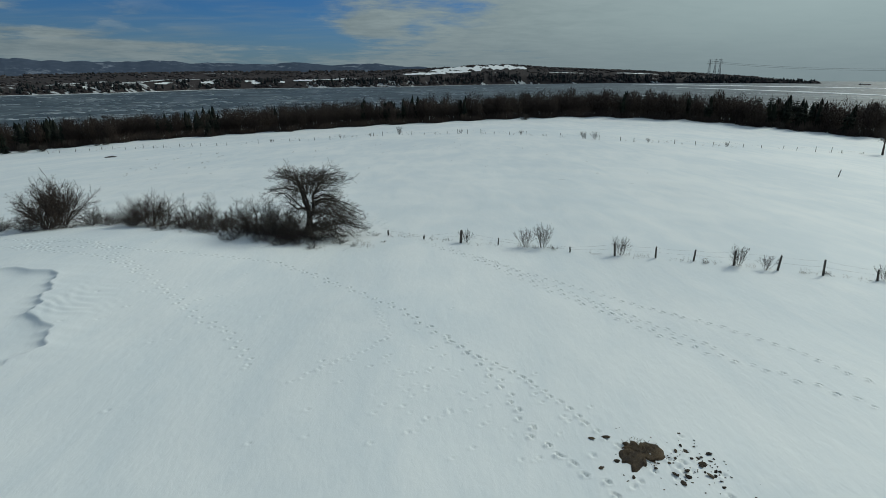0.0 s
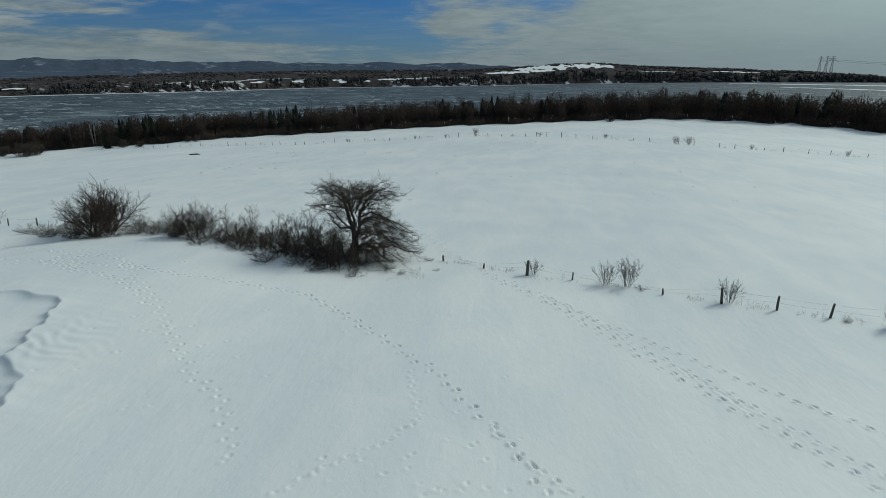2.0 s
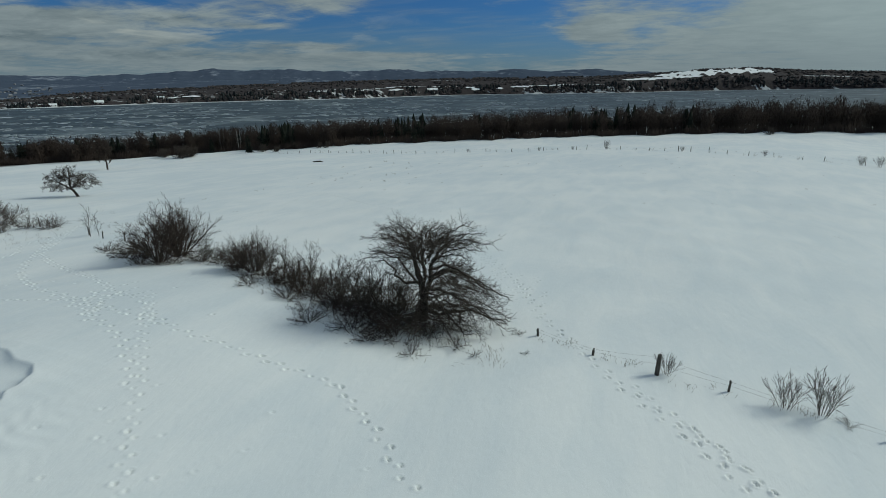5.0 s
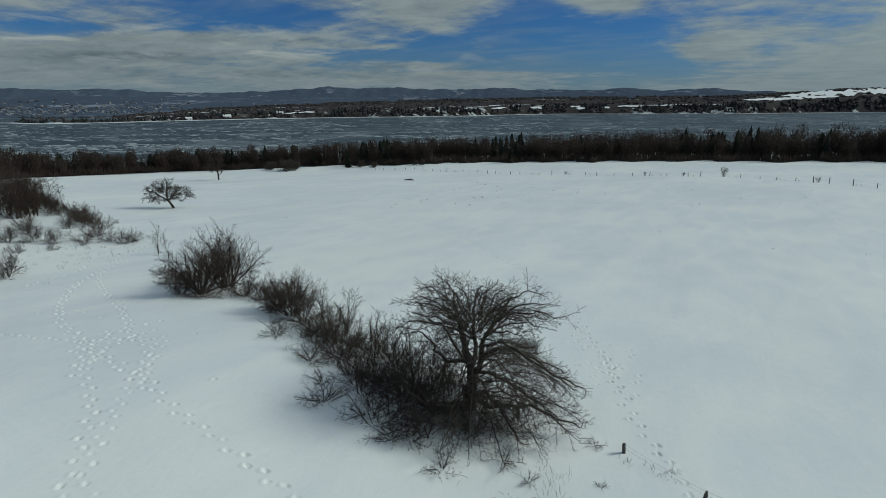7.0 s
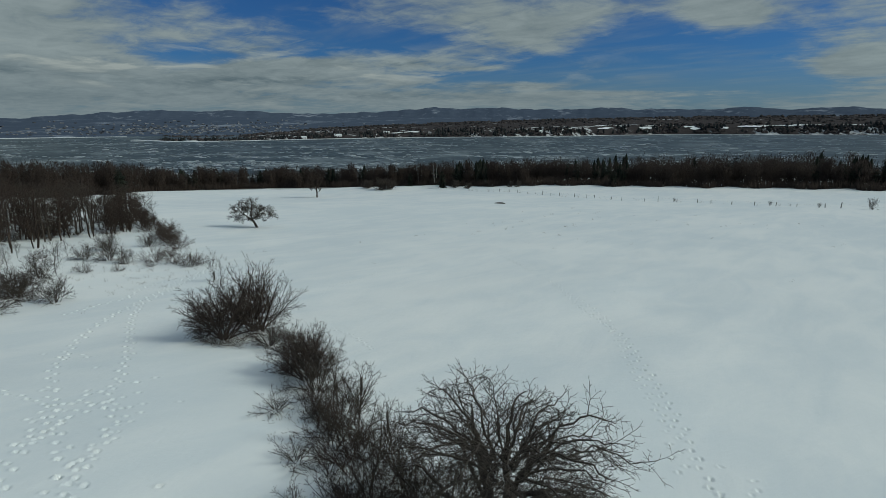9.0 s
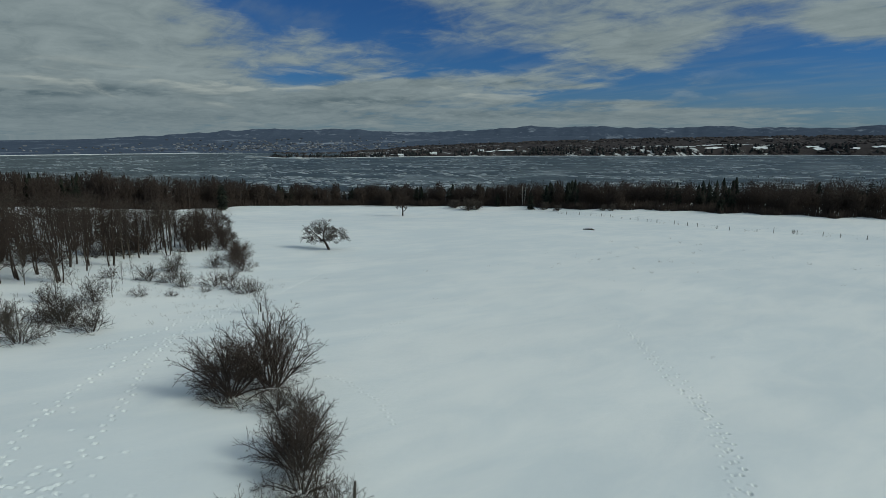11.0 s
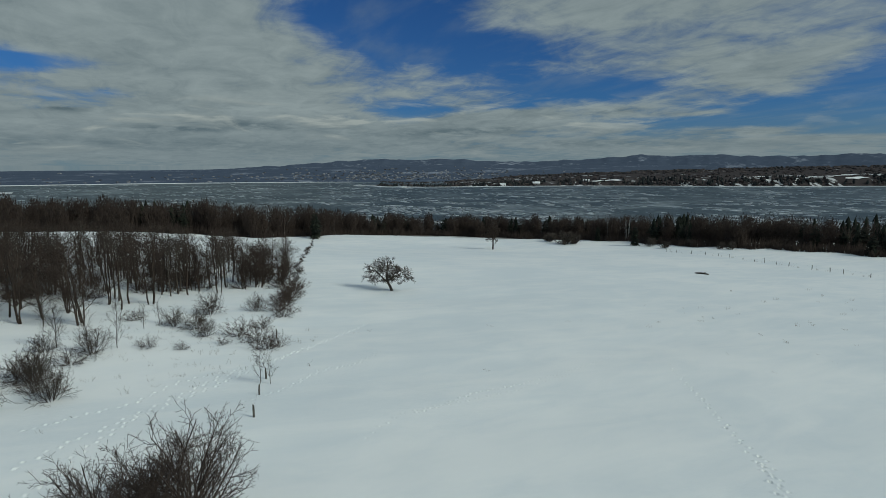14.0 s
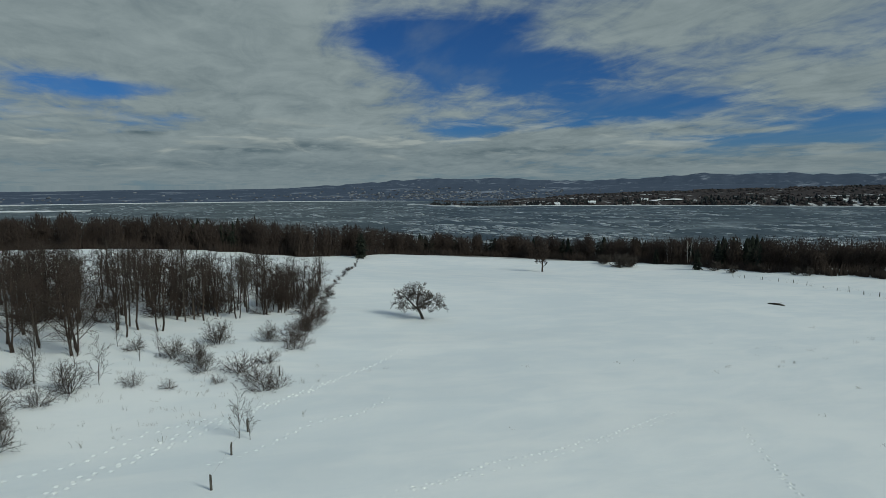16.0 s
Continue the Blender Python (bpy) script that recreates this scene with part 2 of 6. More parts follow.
def wooded_land(n, s):
    where = n.add("ShaderNodeTexCoord").outputs["Object"]
    a, b = n.noise(where, 0.006, 5.0, 0.6), n.noise(where, 0.06, 5.0, 0.65)
    # woods tone lifted and greyed, distance haze mixed into the colour
    woods = n.mix(b, (0.030, 0.027, 0.028), (0.072, 0.062, 0.060))
    patch = n.noise(n.mapped(where, (0.45, 1.6, 1.0), turn=(0, 0, radians(33))), 0.010, 5.0, 0.62, 0.8)
    bare = n.smooth(n.math("ADD", n.math("MULTIPLY", patch, 0.7), n.math("MULTIPLY", b, 0.3)), n.math("ADD", 0.535, n.math("MULTIPLY", n.smooth(n.add("ShaderNodeSeparateXYZ", Vector=where).outputs[2], -22.0, 6.0), 0.07)), n.math("ADD", 0.59, n.math("MULTIPLY", n.smooth(n.add("ShaderNodeSeparateXYZ", Vector=where).outputs[2], -22.0, 6.0), 0.07)))
    n.put(s.inputs["Base Color"], n.mix(n.math("MULTIPLY", bare, 0.8), woods, (0.62, 0.64, 0.64)))
    s.inputs["Roughness"].default_value = 0.95
    s.inputs["Specular IOR Level"].default_value = 0.05
    bump(n, s, n.math("ADD", a, b), 0.6, 6.0)


def hazed_far_range(n, s):
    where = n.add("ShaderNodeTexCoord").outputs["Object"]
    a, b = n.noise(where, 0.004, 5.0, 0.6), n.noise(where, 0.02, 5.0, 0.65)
    # distance haze is painted in: woods and snow patches both paled and blued
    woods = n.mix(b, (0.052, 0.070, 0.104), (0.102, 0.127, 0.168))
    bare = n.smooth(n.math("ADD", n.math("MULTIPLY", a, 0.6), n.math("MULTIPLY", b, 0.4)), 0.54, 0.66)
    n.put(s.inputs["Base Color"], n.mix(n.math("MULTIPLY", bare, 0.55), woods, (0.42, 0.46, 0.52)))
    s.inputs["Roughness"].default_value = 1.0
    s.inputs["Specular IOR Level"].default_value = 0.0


def bark(dark, light, lichen=0.0):
    def build(n, s):
        where = n.add("ShaderNodeTexCoord").outputs["Object"]
        fissure = n.noise(n.mapped(where, (9.0, 9.0, 2.2)), 2.4, 5.0, 0.65, 0.4)
        mott = n.noise(where, 1.7, 3.0)
        mixv = n.math("ADD", n.math("MULTIPLY", fissure, 0.55), n.math("MULTIPLY", mott, 0.3))
        mixv = n.math("ADD", mixv, n.math("MULTIPLY", n.add("ShaderNodeNewGeometry").outputs["Random Per Island"], 0.15))
        colour = n.mix(n.smooth(mixv, 0.32, 0.68), dark, light)
        if lichen:
            colour = n.mix(n.math("MULTIPLY", n.smooth(n.noise(where, 5.0, 4.0), 0.55, 0.7), lichen), colour, (0.20, 0.21, 0.17))
        n.put(s.inputs["Base Color"], colour)
        s.inputs["Roughness"].default_value = 0.9
        s.inputs["Specular IOR Level"].default_value = 0.15
        bump(n, s, fissure, 0.6, 0.02)

    return build


def grey_post(n, s):
    where = n.add("ShaderNodeTexCoord").outputs["Object"]
    grain = n.noise(n.mapped(where, (28, 28, 1.6)), 1.0, 5.0, 0.65)
    wet = n.noise(where, 2.2, 3.0)
    mixv = n.math("ADD", n.math("MULTIPLY", grain, 0.6), n.math("MULTIPLY", wet, 0.4))
    n.put(s.inputs["Base Color"], n.mix(n.smooth(mixv, 0.3, 0.7), (0.03, 0.026, 0.022), (0.13, 0.118, 0.10)))
    s.inputs["Roughness"].default_value = 0.9
    bump(n, s, grain, 0.7, 0.015)


def bare_earth(n, s):
    where = n.add("ShaderNodeTexCoord").outputs["Object"]
    a, b = n.noise(where, 2.2, 4.0), n.noise(where, 22.0, 5.0, 0.65)
    colour = n.mix(n.smooth(n.math("ADD", n.math("MULTIPLY", a, 0.5), n.math("MULTIPLY", b, 0.5)), 0.38, 0.62), (0.022, 0.015, 0.010), (0.11, 0.075, 0.040))
    n.put(s.inputs["Base Color"], colour)
    s.inputs["Roughness"].default_value = 0.95
    bump(n, s, b, 1.0, 0.05)


M = {
    "snow": material("snow", snow_ground),
    "river": material("river_water", river_water),
    "ice": material("floe_ice", varied((0.30, 0.34, 0.36), (0.64, 0.67, 0.68), 0.05, 0.6, 0.7, 0.2, island=True)),
    "land": material("far_wooded_land", wooded_land),
    # haze-blue base colour, shared by mountains and mainland
    "range": material("hazed_far_range", hazed_far_range),
    "field_snow": material("far_field_snow", varied((0.66, 0.69, 0.70), (0.82, 0.83, 0.82), 0.01, 0.1, 0.8, 0.0)),
    # far brush and firs: colours lightened and blued to stand for aerial haze
    "far_brush": material("far_brush", varied((0.030, 0.027, 0.028), (0.082, 0.068, 0.064), 0.02, 0.3, 0.95, 0.0, island=True)),
    "far_fir": material("far_fir", varied((0.018, 0.022, 0.024), (0.040, 0.045, 0.043), 0.02, 0.3, 0.95, 0.0, island=True)),
    "bark": material("grey_brown_bark", bark((0.028, 0.023, 0.02), (0.105, 0.088, 0.074), 0.25)),
    "red_twig": material("reddish_twig_bark", bark((0.031, 0.024, 0.021), (0.108, 0.084, 0.071))),
    "grey_twig": material("grey_twig_bark", bark((0.035, 0.03, 0.026), (0.13, 0.112, 0.096))),
    "wood_bark": material("woodland_bark", bark((0.026, 0.020, 0.017), (0.082, 0.062, 0.050))),
    "shore_bark": material("shore_wood_bark", bark((0.027, 0.020, 0.017), (0.060, 0.046, 0.038))),
    "birch": material("birch_bark", bark((0.25, 0.23, 0.21), (0.55, 0.53, 0.50))),
    "fir": material("fir_needles", varied((0.006, 0.009, 0.006), (0.021, 0.026, 0.017), 0.6, 6.0, 0.9, 0.4, island=True)),
    "straw": material("dead_stalks", varied((0.07, 0.052, 0.034), (0.22, 0.175, 0.115), 3.0, 30.0, 0.9, 0.0, island=True)),
    "post": material("weathered_post_wood", grey_post),
    "wire": material("rusty_wire", varied((0.05, 0.04, 0.035), (0.16, 0.13, 0.11), 6.0, 60.0, 0.6, 0.1, metal=0.6)),
    "earth": material("bare_earth", bare_earth),
    "clod": material("frozen_clod", varied((0.02, 0.016, 0.013), (0.10, 0.075, 0.05), 5.0, 40.0, 0.95, 0.6, thing=True)),
    "steel": material("tower_steel", varied((0.10, 0.11, 0.12), (0.22, 0.23, 0.24), 0.05, 0.6, 0.6, 0.0, metal=0.3)),
    "town_wall": material("town_walls", varied((0.06, 0.065, 0.075), (0.26, 0.27, 0.285), 0.01, 0.08, 0.9, 0.0, island=True)),
    "white_wall": material("white_boards", varied((0.62, 0.62, 0.60), (0.80, 0.80, 0.78), 0.1, 1.0, 0.8, 0.0)),
    "glass": material("dark_window_glass", varied((0.02, 0.025, 0.03), (0.05, 0.055, 0.06), 0.2, 2.0, 0.2, 0.0)),
    "hull": material("ship_hull", varied((0.05, 0.03, 0.03), (0.12, 0.06, 0.05), 0.05, 0.6, 0.6, 0.0)),
}


# ---- the lie of the land ----
LAND = (4.699, -2.834, -1.715, -2.082, 0.335, -4.254, 0.237, 1.268, 0.557, 0.548)
# x, y, spread, height of the swells and hollows
SWELLS = [(-25, 38, 11, 1.393), (-56, 64, 13, -0.209), (-95, 80, 45, -3.686), (60, 120, 60, 0.362), (-70, 200, 60, -1.39),
          (10, 30, 14, -0.309), (-200, 170, 50, -4.759), (-215, 100, 45, -4.583), (40, 190, 50, 3.728), (-150, 220, 50, -1.685)]
RIVER_Z = -33.0
wave_rng = np.random.RandomState(7)
WAVES = [(lam, wave_rng.uniform(0, 6.283), wave_rng.uniform(0, 6.283), amp) for lam, amp in
         [(31, 0.05), (23, 0.045), (17, 0.035), (11, 0.025), (8.3, 0.02), (6.1, 0.014), (4.3, 0.009)]]


def land(x, y):
    """Height of the snow, before the small marks in it. Works on arrays."""
    x, y = np.asarray(x, float), np.asarray(y, float)
    far = np.hypot(x, y)
    k = np.maximum(1.0, far / 320.0)
    u, v = x / k / 100.0, y / k / 100.0
    terms = (1.0, u, v, u * u, u * v, v * v, u ** 3, v ** 3, u * u * v, u * v * v)
    z = sum(c * t for c, t in zip(LAND, terms))
    for a, b, s, h in SWELLS:
        z = z + h * np.exp(-((x - a) ** 2 + (y - b) ** 2) / (2 * s * s))
    for lam, turn, phase, amp in WAVES:
        z = z + amp * np.sin((x * math.cos(turn) + y * math.sin(turn)) * 6.283 / lam + phase)
    # the shore side falls away to the river bed
    toward = (-0.545 * x + 0.839 * y) / np.maximum(far, 1.0)
    t = np.clip((far - 300.0) / 150.0, 0, 1) * np.clip((toward - 0.05) / 0.2, 0, 1)
    t = t * t * (3 - 2 * t)
    return z * (1 - t) + (RIVER_Z - 4.0) * t


DRIFT_EDGE = [(-30.0, 35.0), (-26.4, 35.3), (-24.2, 35.1), (-22.4, 34.6), (-21.5, 33.7), (-20.7, 31.6), (-20.0, 29.5), (-19.7, 28.6), (-18.1, 27.6), (-17.4, 26.7), (-17.1, 25.3), (-18.2, 22.5)]


def drift(x, y):
    """A wind-cut step in the snow, with a scoured hollow below and ripples above it."""
    x, y = np.asarray(x, float), np.asarray(y, float)
    best, side = np.full(x.shape, 99.0), np.ones(x.shape)
    wx, wy = x + 0.16 * np.sin(y * 2.9) + 0.07 * np.sin(y * 7.3), y + 0.14 * np.sin(x * 2.3)
    for (ax, ay), (bx, by) in zip(DRIFT_EDGE, DRIFT_EDGE[1:]):
        ux, uy = bx - ax, by - ay
        t = np.clip(((wx - ax) * ux + (wy - ay) * uy) / (ux * ux + uy * uy), 0, 1)
        dx, dy = wx - ax - ux * t, wy - ay - uy * t
        d = np.hypot(dx, dy)
        side = np.where(d < best, np.sign(ux * dy - uy * dx), side)
        best = np.minimum(best, d)
    ends = np.clip((y - 22.3) / 3.0, 0, 1) * np.clip((37.6 - y) / 1.5, 0, 1) * np.clip((x + 28.6) / 3.5, 0, 1) * np.clip((-12.4 - x) / 3.0, 0, 1)
    above = 0.16 * np.exp(-best / 1.6)
    below = 0.16 - 0.34 * (1 - np.exp(-best / 0.4)) * np.exp(-best / 3.2) - 0.16 * np.clip(best / 3.0, 0, 1)
    ripple = np.exp(-(((x + 18.6) / 1.5) ** 2 + ((y - 30.2) / 2.2) ** 2)) * (0.03 * np.sin(8.3 * (0.35 * x + 0.94 * y) + 1.9 * np.sin(x * 2.3) + np.sin(y * 1.9)) * np.sin(2.1 * x - 1.4 * y + np.sin(y * 2.7)) + 0.09)
    return ends * (np.where(side > 0, above, below) + ripple)


def ground_z(x, y):
    return float(land(x, y))


# Trails in the snow: stride, print length, width, depth, sideways, points
TRAILS = []
TRAILS.append((0.62, 0.34, 0.17, 0.15, 0.14, [(-10.0, 39.6), (-6.7, 37.1), (-3.3, 33.8), (-1.1, 31.7), (1.8, 28.0), (3.3, 25.5), (4.1, 23.4), (4.7, 19.7), (5.8, 18.0), (7.3, 16.0)]))
TRAILS.append((0.55, 0.34, 0.15, 0.14, 0.03, [(1.8, 28.0), (3.1, 26.1), (4.6, 24.7), (6.5, 21.8), (7.3, 19.7), (8.0, 18.6)]))
TRAILS.append((0.66, 0.36, 0.17, 0.15, 0.15, [(-5.9, 58.8), (-2.8, 52.4), (1.9, 45.5), (4.9, 42.0), (7.4, 38.3), (10.0, 34.5), (12.6, 30.4), (15.1, 26.8), (17.8, 24.2), (19.9, 21.6)]))
TRAILS.append((0.60, 0.32, 0.15, 0.13, 0.13, [(2.5, 45.6), (5.6, 42.2), (8.2, 38.4), (10.8, 34.8), (13.4, 30.8), (15.9, 27.4)]))
TRAILS.append((0.70, 0.36, 0.16, 0.14, 0.05, [(4.9, 43.0), (7.6, 39.6), (11.0, 36.6), (14.3, 33.0), (17.7, 30.0), (20.2, 26.2), (21.4, 23.4)]))
TRAILS.append((0.50, 0.26, 0.15, 0.10, 0.16, [(-26.8, 44.8), (-20.7, 38.8), (-18.0, 36.4), (-15.5, 33.6), (-13.4, 31.4), (-11.3, 29.2), (-9.5, 28.1), (-7.2, 24.6)]))
TRAILS.append((0.62, 0.32, 0.17, 0.12, 0.14, [(-28.9, 44.1), (-26.5, 43.9), (-23.3, 41.6), (-20.7, 40.7), (-17.9, 40.3), (-13.7, 39.8), (-10.0, 39.6)]))
TRAILS.append((0.42, 0.16, 0.12, 0.08, 0.08, [(-2.1, 31.6), (-1.6, 29.6), (-1.0, 27.9), (-2.0, 26.2), (-3.1, 25.2), (-5.0, 23.0)]))
TRAILS.append((0.62, 0.32, 0.17, 0.12, 0.14, [(-17.7, 35.4), (-19.5, 37.0), (-21.9, 38.6), (-26.1, 40.3), (-27.7, 42.0), (-28.9, 44.1), (-30.7, 45.2)]))
TRAILS.append((0.66, 0.32, 0.16, 0.11, 0.06, [(-40.0, 39.6), (-36.0, 40.6), (-33.3, 41.2), (-30.0, 42.2), (-28.9, 44.1), (-27.4, 44.5)]))
TRAILS.append((0.62, 0.32, 0.17, 0.12, 0.14, [(-25.4, 39.6), (-29.6, 42.3), (-30.7, 45.2), (-35.7, 47.4), (-44.7, 50.6), (-50.0, 53.2), (-54.0, 57.1), (-58.7, 61.9), (-64.1, 67.9), (-74.6, 78.6)]))
TRAILS.append((0.66, 0.32, 0.17, 0.12, 0.14, [(-21.6, 40.7), (-24.8, 41.4), (-31.3, 42.6), (-35.3, 43.5), (-40.4, 45.7), (-44.9, 48.3), (-51.9, 54.3), (-57.4, 59.2), (-60.0, 62.9), (-71.3, 75.6), (-80.4, 83.4)]))
TRAILS.append((0.60, 0.30, 0.16, 0.12, 0.13, [(-49.9, 47.6), (-51.6, 50.0), (-53.0, 52.8), (-57.1, 56.1), (-59.4, 61.0), (-64.3, 68.8)]))
TRAILS.append((0.64, 0.34, 0.17, 0.13, 0.14, [(-5.9, 58.8), (-7.9, 62.1), (-10.2, 65.6), (-12.9, 69.4), (-16.7, 74.8), (-22.0, 78.8), (-29.7, 86.2), (-37.8, 92.4), (-46.0, 98.0)]))
TRAILS.append((0.58, 0.28, 0.15, 0.11, 0.16, [(-7.2, 59.0), (-8.9, 62.5), (-11.6, 66.0), (-14.4, 70.4), (-19.1, 77.7), (-25.6, 83.0), (-30.1, 87.0)]))
TRAILS.append((0.90, 0.20, 0.13, 0.09, 0.05, [(-42.0, 66.0), (-45.0, 69.8), (-45.3, 74.5), (-45.8, 79.9), (-47.6, 87.8), (-50.9, 99.9)]))
TRAILS.append((0.62, 0.28, 0.15, 0.10, 0.14, [(-51.0, 60.0), (-53.1, 63.5), (-56.7, 67.3), (-57.4, 70.9), (-60.6, 74.2)]))
TRAILS.append((0.55, 0.22, 0.14, 0.11, 0.06, [(-44.7, 70.7), (-45.2, 73.0), (-46.6, 76.7), (-46.7, 79.5), (-47.9, 86.8), (-49.5, 92.3), (-51.0, 97.8)]))
TRAILS.append((0.24, 0.30, 0.15, 0.05, 0.0, [(10.7, 34.8), (11.2, 33.8), (11.8, 32.7), (12.2, 31.9), (12.7, 30.8)]))
TRAILS.append((0.50, 0.16, 0.12, 0.08, 0.07, [(-35.7, 59.4), (-33.8, 60.1), (-30.4, 60.2), (-27.0, 59.2)]))


def trail_prints():
    """Each print: place, heading, half length, half width, depth."""
    rng = random.Random(5)
    found = []
    for stride, long, wide, deep, side, line in TRAILS:
        pts = [Vector(p) for p in line]
        gone, want, foot = 0.0, 0.2, 1
        for a, b in zip(pts, pts[1:]):
            size, way = (b - a).length, (b - a).normalized()
            while want < gone + size:
                p = a + way * (want - gone) + Vector((-way.y, way.x)) * (side * foot + rng.gauss(0, 0.05))
                heading = math.atan2(way.y, way.x) + rng.gauss(0, 0.16)
                found.append((p.x, p.y, heading, long / 2 * rng.uniform(0.6, 0.92), wide / 2 * rng.uniform(0.5, 0.75), deep * rng.uniform(0.65, 1.2)))
                want += stride * rng.uniform(0.82, 1.2)
                foot = -foot
            gone += size
    for cx, cy, sx, sy, count in ((-28.5, 43.6, 2.2, 2.0, 16), (-24.5, 42.0, 2.4, 1.2, 8), (-33.0, 44.6, 3.0, 1.6, 8), (9.3, 18.0, 1.3, 1.0, 26), (-5.4, 58.0, 1.2, 2.0, 22)):
        for _ in range(count):
            found.append((rng.gauss(cx, sx), rng.gauss(cy, sy), rng.uniform(0, 6.28), rng.uniform(0.08, 0.14), rng.uniform(0.045, 0.07), rng.uniform(0.05, 0.1)))
    for cx, cy, s, count in ((-1.0, 24.0, 3.0, 44), (-13.0, 30.0, 4.0, 24), (3.0, 21.0, 2.2, 30)):
        for _ in range(count):
            found.append((rng.gauss(cx, s), rng.gauss(cy, s), rng.uniform(0, 6.28), rng.uniform(0.05, 0.09), rng.uniform(0.04, 0.07), rng.uniform(0.03, 0.07)))
    return found


def mesh_from(name, verts, faces, smooth=True):
    me = bpy.data.meshes.new(name)
    me.from_pydata([tuple(v) for v in verts], [], faces)
    if smooth:
        me.polygons.foreach_set("use_smooth", [True] * len(me.polygons))
    me.update()
    return me


def thing(name, me, mat, label, category, kind="", group=""):
    ob = new(name, me)
    me.materials.append(mat)
    return tagged(ob, label, category, group, kind)


def part(name, me, mat, parent, label=""):
    """One mesh object under a thing or a part."""
    ob = new(name, me)
    if mat and not me.materials:
        me.materials.append(mat)
    ob.parent = parent
    if label:
        ob["label"] = label
    return ob


def empty(name, x, y, z, label, category, group=""):
    ob = new(name)
    ob.empty_display_size = 0.2
    ob.matrix_basis = pose(x, y, z)
    return tagged(ob, label, category, group)


def build_ground():
    near = (-112, 48, -16, 120)
    mid = (-368, 272, -144, 368)
    sub = 13

    def lattice(x, y, x0, y0, step):
        """Heights on a coarse lattice, straight between its corners."""
        i, j = np.floor((x - x0) / step), np.floor((y - y0) / step)
        fx, fy = (x - x0) / step - i, (y - y0) / step - j
        ax, ay = x0 + i * step, y0 + j * step
        return ((land(ax, ay) * (1 - fx) + land(ax + step, ay) * fx) * (1 - fy)
                + (land(ax, ay + step) * (1 - fx) + land(ax + step, ay + step) * fx) * fy)

    def rim(x, y, box, width):
        return np.clip(np.minimum(np.minimum(x - box[0], box[1] - x), np.minimum(y - box[2], box[3] - y)) / width, 0, 1)

    verts, faces = [], []

    def sheet(x0, x1, y0, y1, step, height, skip=None):
        xs, ys = np.arange(x0, x1 + step / 2, step), np.arange(y0, y1 + step / 2, step)
        gx, gy = np.meshgrid(xs, ys)
        gz = height(gx, gy)
        base, cols = len(verts), len(xs)
        verts.extend(np.stack([gx.ravel(), gy.ravel(), gz.ravel()], 1).tolist())
        for j in range(len(ys) - 1):
            for i in range(cols - 1):
                if skip is None or not skip(xs[i], ys[j]):
                    a = base + j * cols + i
                    faces.append((a, a + 1, a + cols + 1, a + cols))
        return base, cols

    def outer_z(x, y):
        return land(x, y)

    def mid_z(x, y):
        w = rim(x, y, mid, 60.0)
        return land(x, y) * w + lattice(x, y, mid[0], mid[2], 128) * (1 - w)

    def near_z(x, y):
        w = rim(x, y, near, 9.0)
        return (land(x, y) + drift(x, y)) * w + lattice(x, y, near[0], near[2], 8) * (1 - w)

    inside = lambda box: (lambda x, y: box[0] <= x < box[1] and box[2] <= y < box[3])  # noqa: E731
    sheet(mid[0] - 36 * 128, mid[1] + 36 * 128, mid[2] - 36 * 128, mid[3] + 36 * 128, 128, outer_z, inside(mid))
    sheet(*mid, 8, mid_z, inside(near))
    # cells with marks in them are cut finer
    prints = trail_prints()
    marked = {}
    for n, (x, y, *_rest) in enumerate(prints):
        for cx in {math.floor(x - 0.4), math.floor(x + 0.4)}:
            for cy in {math.floor(y - 0.4), math.floor(y + 0.4)}:
                marked.setdefault((cx, cy), []).append(n)
    for cx in range(-29, -12):
        for cy in range(22, 38):
            marked.setdefault((cx, cy), [])
    marked = {c: v for c, v in marked.items() if near[0] < c[0] < near[1] - 1 and near[2] < c[1] < near[3] - 1}
    base, cols = sheet(*near, 1, near_z, lambda x, y: (int(x), int(y)) in marked)
    index = {}
    fine = []
    for cx, cy in marked:
        for a in range(sub + 1):
            for b in range(sub + 1):
                key = (cx * sub + a, cy * sub + b)
                if key not in index:
                    if a % sub == 0 and b % sub == 0:
                        index[key] = base + (key[1] // sub - near[2]) * cols + key[0] // sub - near[0]
                    else:
                        index[key] = len(verts) + len(fine)
                        fine.append((key[0] / sub, key[1] / sub))
    fx, fy = np.array(fine).T
    ix, iy = np.minimum(np.floor(fx), near[1] - 1), np.minimum(np.floor(fy), near[3] - 1)
    u, v = fx - ix, fy - iy
    fz = ((near_z(ix, iy) * (1 - u) + near_z(ix + 1, iy) * u) * (1 - v) + (near_z(ix, iy + 1) * (1 - u) + near_z(ix + 1, iy + 1) * u) * v)
    soft = np.clip(np.minimum(np.minimum(fx + 28.9, -12.1 - fx), np.minimum(fy - 22.1, 37.9 - fy)), 0, 1)
    fz = fz + (near_z(fx, fy) - fz) * soft
    order = np.lexsort((fy, fx))
    sx = fx[order]
    for x, y, heading, long, wide, deep in prints:
        lo, hi = np.searchsorted(sx, (x - 0.6, x + 0.6))
        some = order[lo:hi]
        some = some[np.abs(fy[some] - y) < 0.6]
        dx, dy = fx[some] - x, fy[some] - y
        a = dx * math.cos(heading) + dy * math.sin(heading)
        b = -dx * math.sin(heading) + dy * math.cos(heading)
        q = (a / long) ** 2 + (b / wide) ** 2
